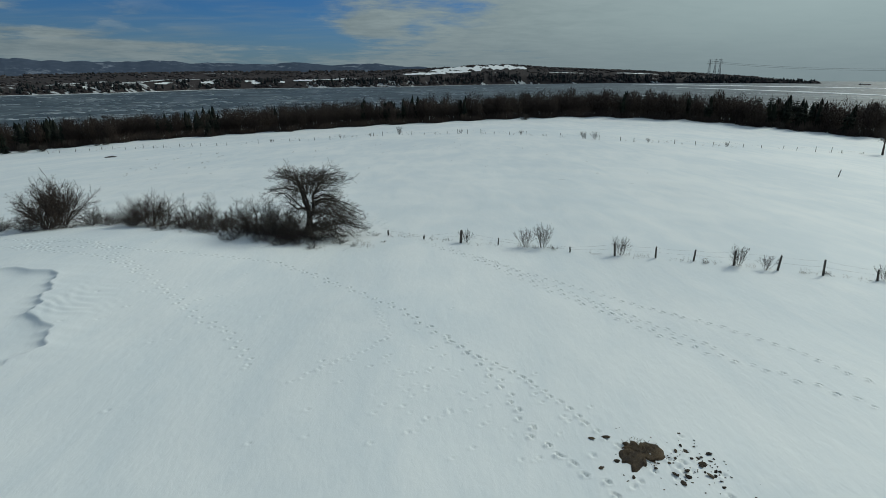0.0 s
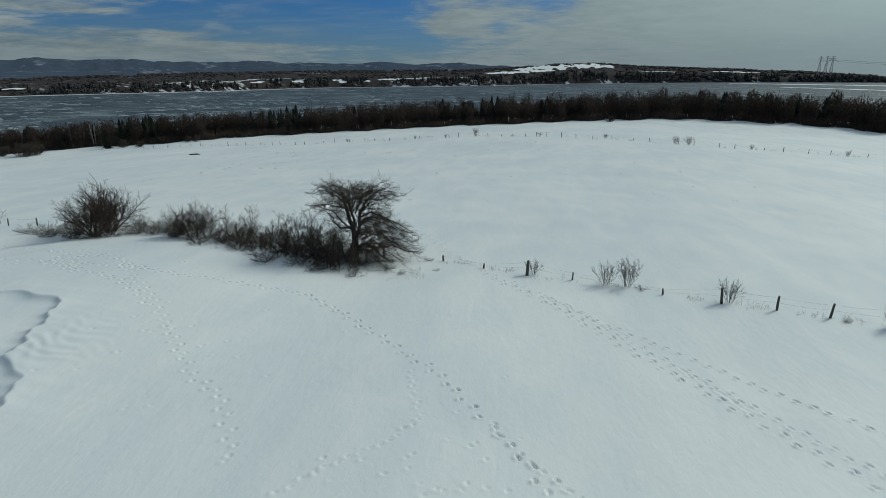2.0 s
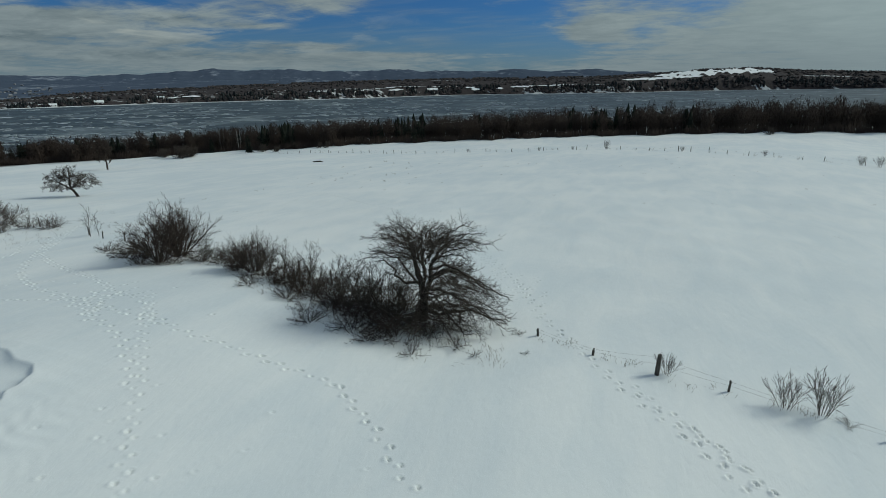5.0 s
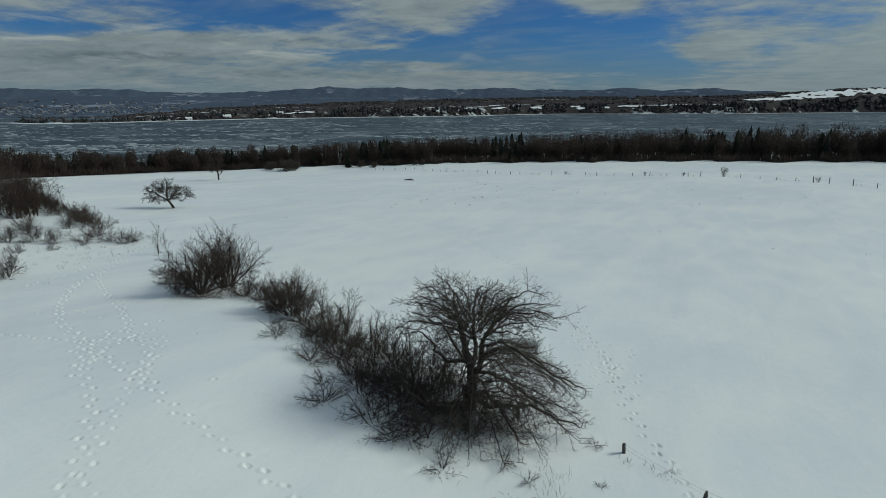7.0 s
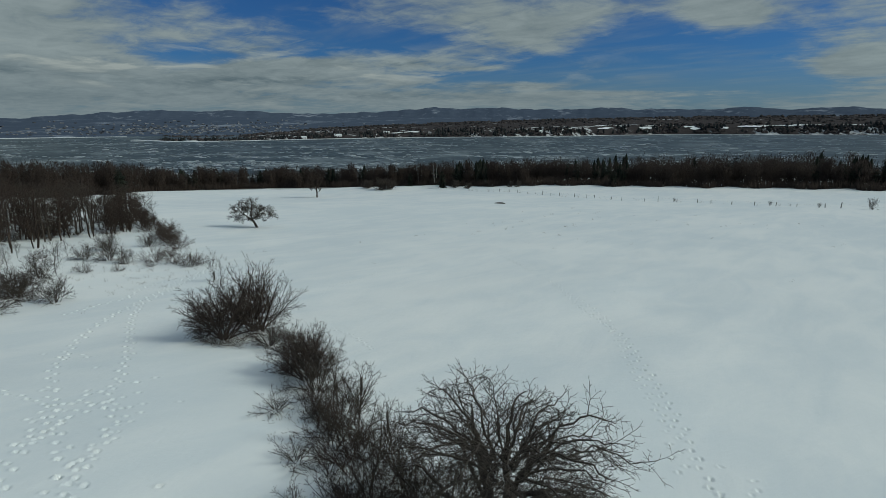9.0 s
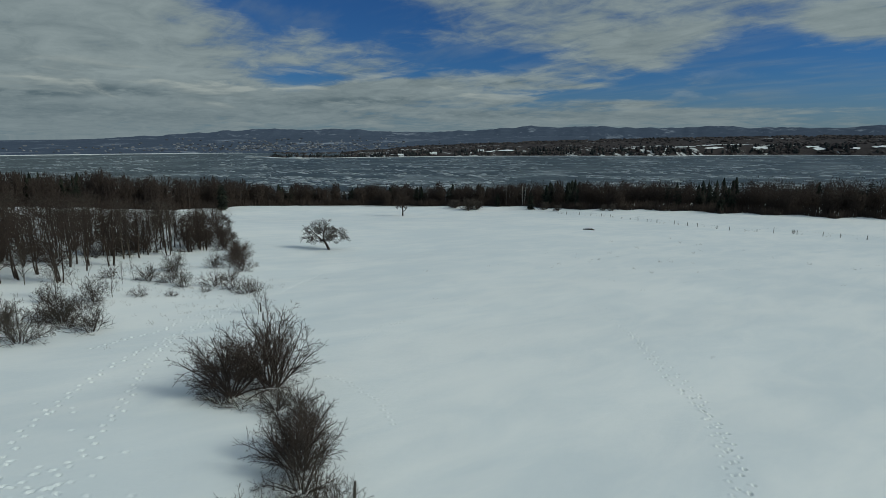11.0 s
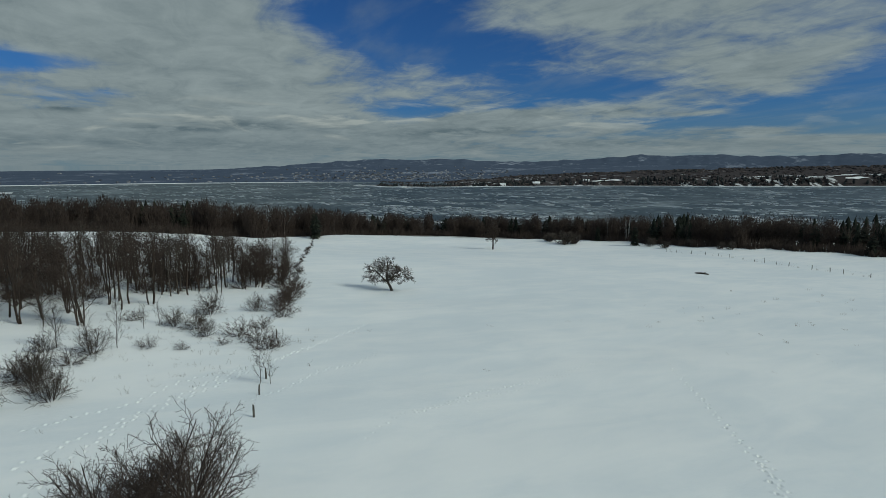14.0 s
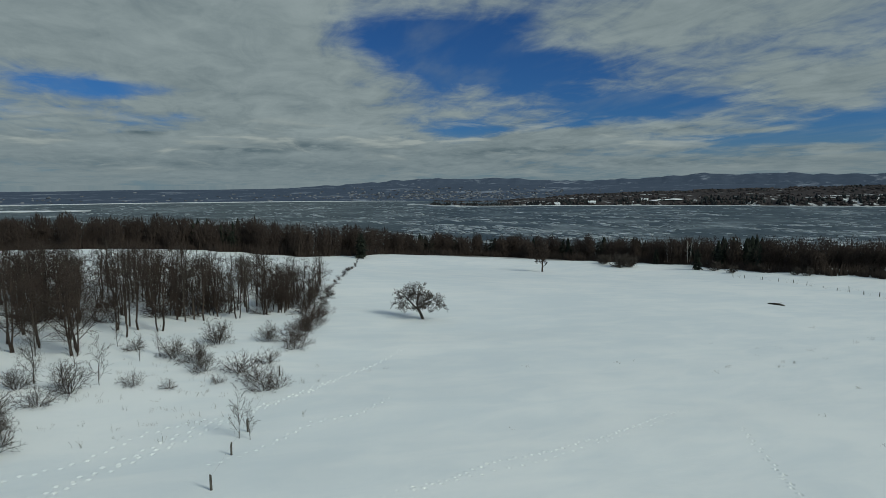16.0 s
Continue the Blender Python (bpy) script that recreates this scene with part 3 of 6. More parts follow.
        # the pit, its rim, and the snow thrown out on one side
        heap = ((dx + 0.79 * (wide + 0.10)) ** 2 + (dy + 0.62 * (wide + 0.10)) ** 2) / 0.010
        fz[some] += (-1.0 * deep * np.exp(-q ** 1.5 * 0.6) + 0.25 * deep * np.exp(-((np.sqrt(q) - 1.7) / 0.4) ** 2) + 0.45 * deep * np.exp(-heap)) * np.clip(2.0 - np.hypot(dx, dy) / 0.2, 0, 1)
    verts.extend(np.stack([fx, fy, fz], 1).tolist())
    for cx, cy in marked:
        for a in range(sub):
            for b in range(sub):
                i, j = cx * sub + a, cy * sub + b
                faces.append((index[i, j], index[i + 1, j], index[i + 1, j + 1], index[i, j + 1]))
    return thing("ground", mesh_from("ground", verts, faces), M["snow"], "wide wind-packed snow field crossed by lines of footprints", "ground", "structure")


build_ground()


# ---- river, ice and the far shores ----
def at_bearing(az, dist, z=0.0):
    return Vector((-math.sin(radians(az)) * dist, math.cos(radians(az)) * dist, z))


thing("river", mesh_from("river", [(-4900, -4900, RIVER_Z), (4900, -4900, RIVER_Z), (4900, 4900, RIVER_Z), (-4900, 4900, RIVER_Z)], [(0, 1, 2, 3)], False),
      M["river"], "broad grey-blue river full of drifting ice", "river", "structure")

SHORE_AZ = (-36, -30, -22, -14, -5, 3, 11, 19, 29, 35, 48, 61, 66, 68)
SHORE_D = (4350, 4100, 3750, 3250, 2750, 2260, 2100, 1975, 1680, 1600, 1500, 1380, 1400, 1480)
RIDGE_AZ = (-36, -30, -26, -19, -12, -8, -5, 0, 4, 19, 29, 42, 52, 61, 66, 68)
RIDGE_EL = (-0.75, -0.1, 0.16, 0.46, 0.72, 0.98, 0.92, 0.60, 0.42, 0.30, 0.12, -0.28, -0.70, -1.45, -1.75, -1.8)
MAIN_D = 1850.0


def shore_d(az):
    return float(np.interp(az, SHORE_AZ, SHORE_D))


def island_z(az, s):
    """Height of the far island, s from 0 at the water to 1 at its back."""
    d = shore_d(az) + 620 * s
    top = 17.0 + math.tan(radians(float(np.interp(az, RIDGE_AZ, RIDGE_EL)))) * (shore_d(az) + 430) - 6.0
    bluff = min(1.0, s / 0.07)
    wob = noise.noise(Vector((az * 0.35, s * 4.0, 1.3))) * 5.0 + noise.noise(Vector((az * 1.3, s * 9.0, 4.0))) * 2.5
    rise = RIVER_Z - 1 + max(0.0, top - RIVER_Z) * (0.30 * bluff + 0.70 * min(1.0, (s / 0.7) ** 0.75))
    tail = min(1.0, max(0.0, (s - 0.72) / 0.28))
    return d, rise + wob * bluff * 0.55 - tail * tail * 55.0


def build_island():
    verts, faces = [], []
    azs = np.arange(-36, 68.01, 0.4)
    ss = (0, 0.02, 0.05, 0.08, 0.14, 0.22, 0.32, 0.44, 0.56, 0.68, 0.78, 0.9, 1.0)
    for az in azs:
        for s in ss:
            d, z = island_z(az, s)
            verts.append(at_bearing(az, d, z))
    k = len(ss)
    for i in range(len(azs) - 1):
        for j in range(k - 1):
            a = i * k + j
            faces.append((a, a + 1, a + k + 1, a + k))
    return thing("far_island", mesh_from("far_island", verts, faces), M["land"], "low wooded island with snowy banks across the river", "island", "structure")


def main_z(az, s):
    wob = noise.noise(Vector((az * 0.2, s * 3.0, 8.1)))
    rise = float(np.interp(az, (38, 55, 66, 78, 89, 97, 106, 116), (30, 34, 30, 12, -6, -6, -14, -20)))
    return MAIN_D + 2400 * s, RIVER_Z - 1 + (rise - RIVER_Z) * min(1.0, s * 1.6 + 0.08) * (0.9 + 0.16 * wob) if s > 0 else RIVER_Z - 1


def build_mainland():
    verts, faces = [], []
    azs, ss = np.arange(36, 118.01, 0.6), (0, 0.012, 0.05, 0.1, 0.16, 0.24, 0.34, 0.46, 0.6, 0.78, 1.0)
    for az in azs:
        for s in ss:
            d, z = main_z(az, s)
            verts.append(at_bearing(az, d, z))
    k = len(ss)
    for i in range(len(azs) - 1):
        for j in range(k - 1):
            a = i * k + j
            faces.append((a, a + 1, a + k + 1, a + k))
    # the bank takes the range's painted haze too
    return thing("far_mainland", mesh_from("far_mainland", verts, faces), M["range"], "wooded far bank rising behind the town, painted haze-blue", "shore", "structure")


RANGE_AZ = (-8, -3, 0, 3, 6, 9.5, 13, 16, 19, 22, 25, 28, 31, 34, 36.5, 39, 42, 46, 50, 55, 58, 61, 64, 68, 73, 78, 84, 89, 93, 97, 99.5, 102, 106, 112, 118)
RANGE_EL = (0.1, 0.4, 0.65, 0.8, 1.02, 0.8, 1.08, 0.82, 0.95, 0.9, 1.12, 0.95, 0.9, 1.05, 1.12, 1.0, 1.15, 0.8, 0.6, 0.5, 0.62, 0.84, 0.68, 0.80, 0.48, 0.10, -0.26, -0.36, -0.46, -0.34, -0.56, -0.46, -0.7, -0.8, -0.8)


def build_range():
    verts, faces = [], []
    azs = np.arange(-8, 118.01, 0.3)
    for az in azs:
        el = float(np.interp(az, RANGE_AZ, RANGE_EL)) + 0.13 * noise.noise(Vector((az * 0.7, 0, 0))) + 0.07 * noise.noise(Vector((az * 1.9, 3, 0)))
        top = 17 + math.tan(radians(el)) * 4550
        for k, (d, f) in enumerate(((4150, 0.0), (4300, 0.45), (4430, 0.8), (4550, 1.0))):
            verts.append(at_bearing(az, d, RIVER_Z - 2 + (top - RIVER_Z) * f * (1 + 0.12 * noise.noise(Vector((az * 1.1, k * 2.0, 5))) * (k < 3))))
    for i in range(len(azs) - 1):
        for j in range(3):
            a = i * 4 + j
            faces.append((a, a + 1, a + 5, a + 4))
    return thing("mountain_range", mesh_from("mountain_range", verts, faces), M["range"], "long low range of wooded mountains with snow patches, painted haze-blue", "mountains", "structure")


build_island()
build_mainland()
build_range()


patch_rng = random.Random(19)
# snowy clearings: bearings, and how far up the slope
CLEARINGS = [(-10.0, -0.2, 0.32, 0.70), (-4.5, 2.6, 0.24, 0.40), (-22.5, -18.5, 0.36, 0.46), (-15.5, -12.0, 0.28, 0.32)]
for _ in range(46):
    _c, _s = patch_rng.uniform(3.0, 46.0), patch_rng.uniform(0.035, 0.15)
    _w = patch_rng.choice((0.2, 0.35, 0.5, 0.8, 1.2))
    CLEARINGS.append((_c - _w, _c + _w, _s, _s + patch_rng.uniform(0.012, 0.032)))


def in_clearing(az, s):
    return any(a0 + 0.1 < az < a1 - 0.1 and s0 - 0.012 < s < s1 for a0, a1, s0, s1 in CLEARINGS)


def build_far_fields():
    for a0, a1, s0, s1 in CLEARINGS:
        verts, faces, steps = [], [], 14 if a1 - a0 < 3.1 else 44
        for i in range(steps + 1):
            az = a0 + (a1 - a0) * i / steps
            edge = math.sin(math.pi * i / steps) ** 0.45
            m = (s0 + s1) / 2 + 0.25 * (s1 - s0) * noise.noise(Vector((az * 0.9, 2.0, s0 * 40)))
            for f in (-1.0, -0.4, 0.2, 1.0):
                s = m + (s1 - s0) / 2 * f * edge * (0.8 + 0.9 * noise.noise(Vector((az * 2.6, f * 2, 7 + s0 * 30))))
                d, z = island_z(az, max(0.01, s))
                verts.append(at_bearing(az, d, z + 2.5))
        for i in range(steps):
            for j in range(3):
                a = i * 4 + j
                faces.append((a, a + 1, a + 5, a + 4))
        thing("snow_field", mesh_from("snow_field", verts, faces), M["field_snow"], "open snowy clearing among woods on the far island", "field", "structure")


build_far_fields()


def spire(verts, faces, p, r, h, sides, lean, rng):
    """A ragged far crown: a ring, a shoulder and a tip."""
    b = len(verts)
    for ring, (f, g) in enumerate(((0.55, 0.0), (1.0, 0.35), (0.5, 0.75))):
        for i in range(sides):
            a = 6.283 * (i + 0.5 * ring) / sides
            k = r * f * rng.uniform(0.7, 1.25)
            verts.append((p[0] + math.cos(a) * k, p[1] + math.sin(a) * k, p[2] + h * g * rng.uniform(0.9, 1.1)))
    verts.append((p[0] + lean * r, p[1], p[2] + h))
    for ring in range(2):
        for i in range(sides):
            j = (i + 1) % sides
            faces.append((b + ring * sides + i, b + ring * sides + j, b + (ring + 1) * sides + j, b + (ring + 1) * sides + i))
    for i in range(sides):
        faces.append((b + 2 * sides + i, b + 2 * sides + (i + 1) % sides, b + 3 * sides))


def build_far_woods():
    rng = random.Random(11)
    sets = {"far_brush": ([], []), "far_fir": ([], [])}
    for _ in range(7500):
        az = rng.uniform(-35, 67)
        s = rng.choice((rng.uniform(0.012, 0.09), rng.uniform(0.02, 0.8), rng.uniform(0.55, 0.8)))
        dense = noise.noise(Vector((az * 0.55, s * 7.0, 2.0)))
        if dense < -0.28 or (in_clearing(az, s) and rng.random() > 0.2):
            continue
        d, z = island_z(az, s)
        p = at_bearing(az + rng.uniform(-0.1, 0.1), d, z - 1)
        fir = rng.random() < (0.42 if s < 0.1 else 0.15)
        v, f = sets["far_fir" if fir else "far_brush"]
        k = d / 1700
        spire(v, f, p, rng.uniform(2.2, 4.2) * k if fir else rng.uniform(3.5, 7) * k, (rng.uniform(8, 14) if s < 0.12 else rng.uniform(4, 6)) * k if fir else (rng.uniform(5, 8.5) if s < 0.2 else rng.uniform(3, 5)) * k, 5, rng.uniform(-0.4, 0.4), rng)
    thing("far_leafless_woods", mesh_from("far_leafless_woods", *sets["far_brush"], smooth=False), M["far_brush"], "dark brown leafless woods along the far banks", "woods", "stuff")
    thing("far_fir_woods", mesh_from("far_fir_woods", *sets["far_fir"], smooth=False), M["far_fir"], "dark evergreen stands on the far bluff", "woods", "stuff")


build_far_woods()


def build_floes():
    """Drifting floes, thick where the current gathers them."""
    rng = random.Random(21)
    verts, faces = [], []
    tries = 0
    while len(faces) < 9000 * 7 and tries < 120000:
        tries += 1
        az = rng.uniform(-42, 112)
        near, far = 520.0, (shore_d(az) if az < 67 else MAIN_D) - 25
        d = 1.0 / rng.uniform(1.0 / far, 1.0 / near)
        p = at_bearing(az, d, 0)
        q = Vector((p.x * 0.008 * 0.839 + p.y * 0.008 * 0.545, (-p.x * 0.545 + p.y * 0.839) * 0.02, 0))
        if noise.noise(q) + 0.35 * noise.noise(q * 4.3) < rng.uniform(-0.16, 0.36):
            continue
        size = rng.choice((0.7, 1.0, 1.4, 2.0, 3.2)) * rng.uniform(0.7, 1.4) * (0.5 + d / 1500)
        b, sides = len(verts), 6
        turn = rng.uniform(0, 6.28)
        ring = [(size * rng.uniform(0.6, 1.25) * math.cos(6.283 * i / sides + turn) * 1.6, size * rng.uniform(0.5, 1.1) * math.sin(6.283 * i / sides + turn) * 0.8) for i in range(sides)]
        ca, sa = 0.839, 0.545
        high = RIVER_Z + rng.uniform(0.25, 0.6)
        for z in (RIVER_Z - 0.1, high):
            for u, v in ring:
                verts.append((p.x + u * ca - v * sa, p.y + u * sa + v * ca, z))
        faces.append(tuple(range(b + sides, b + 2 * sides)))
        for i in range(sides):
            faces.append((b + i, b + (i + 1) % sides, b + sides + (i + 1) % sides, b + sides + i))
    thing("ice_floes", mesh_from("ice_floes", verts, faces, False), M["ice"], "scattered grey-white ice floes drifting on the river", "ice", "stuff")
    # fast ice along the far banks
    for name, a0, a1, dist, w in (("shore_ice", 70, 116, lambda a: MAIN_D - 18, 26), ("shore_ice", -34, 67, lambda a: shore_d(a) - 4, 11), ("shore_ice", 62, 69.5, lambda a: shore_d(a) - 10, 26), ("shore_ice", -46, -24, lambda a: 2500 + 40 * (a + 24), 70), ("shore_ice", -46, -20, lambda a: 3200 + 20 * (a + 24), 120), ("shore_ice", 98, 112, lambda a: 1330 + 9 * (a - 98), 40)):
        verts, faces, steps = [], [], 90
        for i in range(steps + 1):
            az = a0 + (a1 - a0) * i / steps
            wide = w * (0.75 + 0.7 * noise.noise(Vector((az * 0.8, 1, 0)))) * math.sin(math.pi * min(0.98, max(0.02, i / steps))) ** 0.3
            wide = max(wide, 1.5)
            for d in (dist(az) - wide, dist(az) + wide):
                for z in (RIVER_Z - 0.2, RIVER_Z + 0.9):
                    verts.append(at_bearing(az, d, z))
        for i in range(steps):
            a = i * 4
            for e, g in ((1, 0), (3, 1), (2, 3)):
                faces.append((a + e, a + g, a + 4 + g, a + 4 + e))
        thing(name, mesh_from(name, verts, faces, False), M["field_snow"], "white fast ice along the far river bank", "ice", "structure")


build_floes()


def box_into(verts, faces, cx, cy, z, w, l, h, turn, roof):
    """A gabled house shape on a level base."""
    b, ca, sa = len(verts), math.cos(turn), math.sin(turn)
    for u, v, k in ((-w, -l, 0), (w, -l, 0), (w, l, 0), (-w, l, 0), (-w, -l, h), (w, -l, h), (w, l, h), (-w, l, h), (0, -l, h + roof), (0, l, h + roof)):
        verts.append((cx + u * ca - v * sa, cy + u * sa + v * ca, z + k))
    for f in ((0, 1, 5, 4), (1, 2, 6, 5), (2, 3, 7, 6), (3, 0, 4, 7), (4, 5, 8), (6, 7, 9), (5, 6, 9, 8), (7, 4, 8, 9)):
        faces.append(tuple(b + i for i in f))


def build_town():
    rng = random.Random(31)
    verts, faces = [], []
    for _ in range(620):
        az = rng.gauss(66, 7)
        if rng.random() < 0.25:
            az = rng.uniform(46, 114)
        s = abs(rng.gauss(0, 0.16)) + 0.015
        d, z = main_z(az, min(s, 0.9))
        p = at_bearing(az, d)
        k = d / 1850
        box_into(verts, faces, p.x, p.y, z - 1, rng.uniform(1.5, 3) * k, rng.uniform(2, 5) * k, rng.uniform(2, 3.2) * k, rng.uniform(0, 3.1), rng.uniform(0.8, 1.6) * k)
    thing("far_town", mesh_from("far_town", verts, faces, False), M["town_wall"], "small pale houses of a town on the far bank", "town", "stuff")


build_town()


def far_house(az, back, w, l, h, label):
    d, z = island_z(az, back)
    p = at_bearing(az, d)
    house = empty("shore_house", p.x, p.y, z - 0.5, label, "house", "houses on the island")
    house.matrix_basis = pose(p.x, p.y, z - 0.5, 0, 0, az + 12)
    v, f = [], []
    box_into(v, f, 0, 0, 0, w, l, h, math.pi / 2, 0.01)
    part("wall", mesh_from("wall", v, f, False), M["white_wall"], house)
    over, hr = 0.5, w * 0.75
    v = [(-l - over, -w - over, h - 0.2), (l + over, -w - over, h - 0.2), (l + over, w + over, h - 0.2), (-l - over, w + over, h - 0.2), (-l - over, 0, h + hr), (l + over, 0, h + hr)]
    part("roof", mesh_from("roof", v, [(0, 1, 5, 4), (2, 3, 4, 5), (0, 4, 3), (1, 2, 5), (3, 2, 1, 0)], False), M["field_snow"], house, "snow-covered roof")
    for i in (-1, 1):
        v = [(i * l * 0.5 + a, -w - 0.1 * b, 1.2 + c) for b in (0, 1) for a, c in ((-0.8, 0), (0.8, 0), (0.8, 1.8), (-0.8, 1.8))]
        part("window", mesh_from("window", v, [(4, 5, 6, 7), (0, 1, 5, 4), (1, 2, 6, 5), (2, 3, 7, 6), (3, 0, 4, 7)], False), M["glass"], house)


far_house(51.0, 0.03, 5, 9, 5, "long white house with snowy roof above the far shore")
far_house(54.3, 0.02, 4, 7, 4, "small white house by the far water's edge")
far_house(46.2, 0.06, 4, 8, 5, "white farmhouse among trees on the far bluff")


def strut(verts, faces, a, b, r, sides=3):
    tube(verts, faces, [Vector(a), Vector(b)], [r, r], sides)


def tube(verts, faces, pts, radii, sides, cap=False):
    """A round limb along pts."""
    b0 = len(verts)
    ref = Vector((0.31, 0.17, 0.94))
    for k, p in enumerate(pts):
        way = (pts[min(k + 1, len(pts) - 1)] - pts[max(k - 1, 0)])
        u = way.cross(ref)
        if u.length < 1e-5:
            u = way.cross(Vector((1, 0, 0)))
        u.normalize()
        w = way.cross(u).normalized()
        for i in range(sides):
            a = 6.283185 * i / sides
            q = p + (u * math.cos(a) + w * math.sin(a)) * radii[k]
            verts.append((q.x, q.y, q.z))
    for k in range(len(pts) - 1):
        for i in range(sides):
            j = (i + 1) % sides
            faces.append((b0 + k * sides + i, b0 + k * sides + j, b0 + (k + 1) * sides + j, b0 + (k + 1) * sides + i))
    if cap:
        faces.append(tuple(range(b0 + (len(pts) - 1) * sides, b0 + len(pts) * sides)))


def build_pylon(az, dist, base, high):
    p = at_bearing(az, dist)
    tower = empty("power_pylon", p.x, p.y, base, "tall grey steel lattice power pylon on the far shore", "pylon", "pylons across the river")
    tower.matrix_basis = pose(p.x, p.y, base, 0, 0, az)
    foot = high * 0.085
    for sx in (-1, 1):
        for sy in (-1, 1):
            v, f = [], []
            strut(v, f, (sx * foot, sy * foot, 0), (sx * foot * 0.28, sy * foot * 0.28, high * 0.72), 0.95)
            strut(v, f, (sx * foot * 0.28, sy * foot * 0.28, high * 0.72), (0, 0, high), 0.8)
            part("leg", mesh_from("leg", v, f, False), M["steel"], tower)
    for k in range(8):
        z0, z1 = high * 0.72 * k / 8, high * 0.72 * (k + 1) / 8
        w0, w1 = foot * (1 - 0.72 * k / 8), foot * (1 - 0.72 * (k + 1) / 8)
        v, f = [], []
        for a, b in (((-w0, -w0, z0), (w1, -w1, z1)), ((w0, -w0, z0), (-w1, -w1, z1)), ((-w0, w0, z0), (w1, w1, z1)), ((w0, w0, z0), (-w1, w1, z1)), ((-w1, -w1, z1), (w1, -w1, z1))):
            strut(v, f, a, b, 0.5)
        part("brace", mesh_from("brace", v, f, False), M["steel"], tower)
    for z, w in ((0.74, 0.16), (0.84, 0.13), (0.93, 0.10)):
        v, f = [], []
        strut(v, f, (-high * w, 0, high * z), (high * w, 0, high * z), 0.8)
        strut(v, f, (-high * w, 0, high * z), (0, 0, high * (z + 0.04)), 0.5)
        strut(v, f, (high * w, 0, high * z), (0, 0, high * (z + 0.04)), 0.5)
        part("crossarm", mesh_from("crossarm", v, f, False), M["steel"], tower)


for n_py, bearing in enumerate((-26.55, -27.0, -27.4)):
    build_pylon(bearing, 4000 - 40 * n_py, 17 + math.tan(radians(-0.1)) * 4000, 104)


def build_span():
    """Cables that hang from the pylons out over the river."""
    a, b = at_bearing(-27.0, 3980, 92), at_bearing(-52, 4000, 92)
    for k in (-1, 1):
        pts = []
        for i in range(25):
            t = i / 24
            p = a.lerp(b, t)
            pts.append(Vector((p.x, p.y, p.z - 72 * 4 * t * (1 - t) * 0.62 + 4 * k)))
        v, f = [], []
        tube(v, f, pts, [0.55] * len(pts), 3)
        thing("power_cable", mesh_from("power_cable", v, f), M["steel"], "sagging power cable spanning the river", "cable", group="river crossing cables")


build_span()


def build_ship():
    p = at_bearing(-38.2, 3900, RIVER_Z)
    ship = empty("cargo_ship", p.x, p.y, p.z, "small dark cargo ship far off on the icy river", "ship")
    ship.matrix_basis = pose(p.x, p.y, p.z, 0, 0, -38)
    v = [(-26, -4, 4), (24, -4, 4), (31, 0, 6), (24, 4, 4), (-26, 4, 4), (-24, -3, -1), (22, -3, -1), (27, 0, -1), (22, 3, -1), (-24, 3, -1)]
    part("hull", mesh_from("hull", v, [(0, 1, 2, 3, 4), (0, 5, 6, 1), (1, 6, 7, 2), (2, 7, 8, 3), (3, 8, 9, 4), (4, 9, 5, 0)], False), M["hull"], ship)
    v, f = [], []
    box_into(v, f, -18, 0, 4, 4, 3.2, 7, math.pi / 2, 0.4)
    part("deckhouse", mesh_from("deckhouse", v, f, False), M["white_wall"], ship, "white deckhouse")
    v, f = [], []
    strut(v, f, (10, 0, 4), (10, 0, 13), 0.35)
    part("mast", mesh_from("mast", v, f, False), M["steel"], ship)


build_ship()


# ---- trees and shrubs ----
def turned(way, angle, rng):
    """way, bent by the angle towards a random side."""
    side = way.cross(Vector((rng.gauss(0, 1), rng.gauss(0, 1), rng.gauss(0, 1))))
    if side.length < 1e-4:
        side = Vector((1, 0, 0))
    return (way * math.cos(angle) + side.normalized() * math.sin(angle)).normalized()


def grow(parts, rng, p, way, length, radius, level, spec, floor=None):
    """One limb and, from it, its twigs. parts[0] takes the trunk and limbs, parts[1] the finer crown."""
    L = spec["levels"][min(level, len(spec["levels"]) - 1)]
    segs = L["segs"]
    pts, radii, ways = [p.copy()], [radius], [way.copy()]
    for k in range(segs):
        way = (way + Vector((rng.gauss(0, 1), rng.gauss(0, 1), rng.gauss(0, 1))) * L["wiggle"] + Vector((0, 0, 1)) * L["lift"]).normalized()
        p = p + way * (length / segs)
        if floor is not None and p.z < floor:
            p.z = floor + 0.02
            way = Vector((way.x, way.y, abs(way.z) * 0.3)).normalized()
        pts.append(p.copy())
        ways.append(way.copy())
        radii.append(max(spec["thin"], radius * (1 - (1 - L["taper"]) * (k + 1) / segs)))
    out = parts[0] if level < spec["limbs"] else parts[1]
    tube(out[0], out[1], pts, radii, L["sides"])
    if level + 1 >= len(spec["levels"]):
        return
    kids = L["kids"]
    kids = int(kids) + (rng.random() < kids - int(kids))
    for i in range(kids):
        f = L["start"] + (1 - L["start"]) * (i + rng.random()) / max(kids, 1)
        k = min(segs - 1, int(f * segs))
        q = pts[k].lerp(pts[k + 1], f * segs - k)
        w = turned(ways[k + 1], radians(rng.gauss(L["angle"], 9)), rng)
        if spec.get("flat"):
            w = Vector((w.x, w.y, w.z * spec["flat"])).normalized()
        r = max(spec["thin"], radii[min(k + 1, segs)] * L["thinner"])
        grow(parts, rng, q, w, length * L["ratio"] * (1.12 - 0.5 * f) * rng.uniform(1 - spec.get("vary", 0.28), 1 + spec.get("vary", 0.28)), r, level + 1, spec, floor)


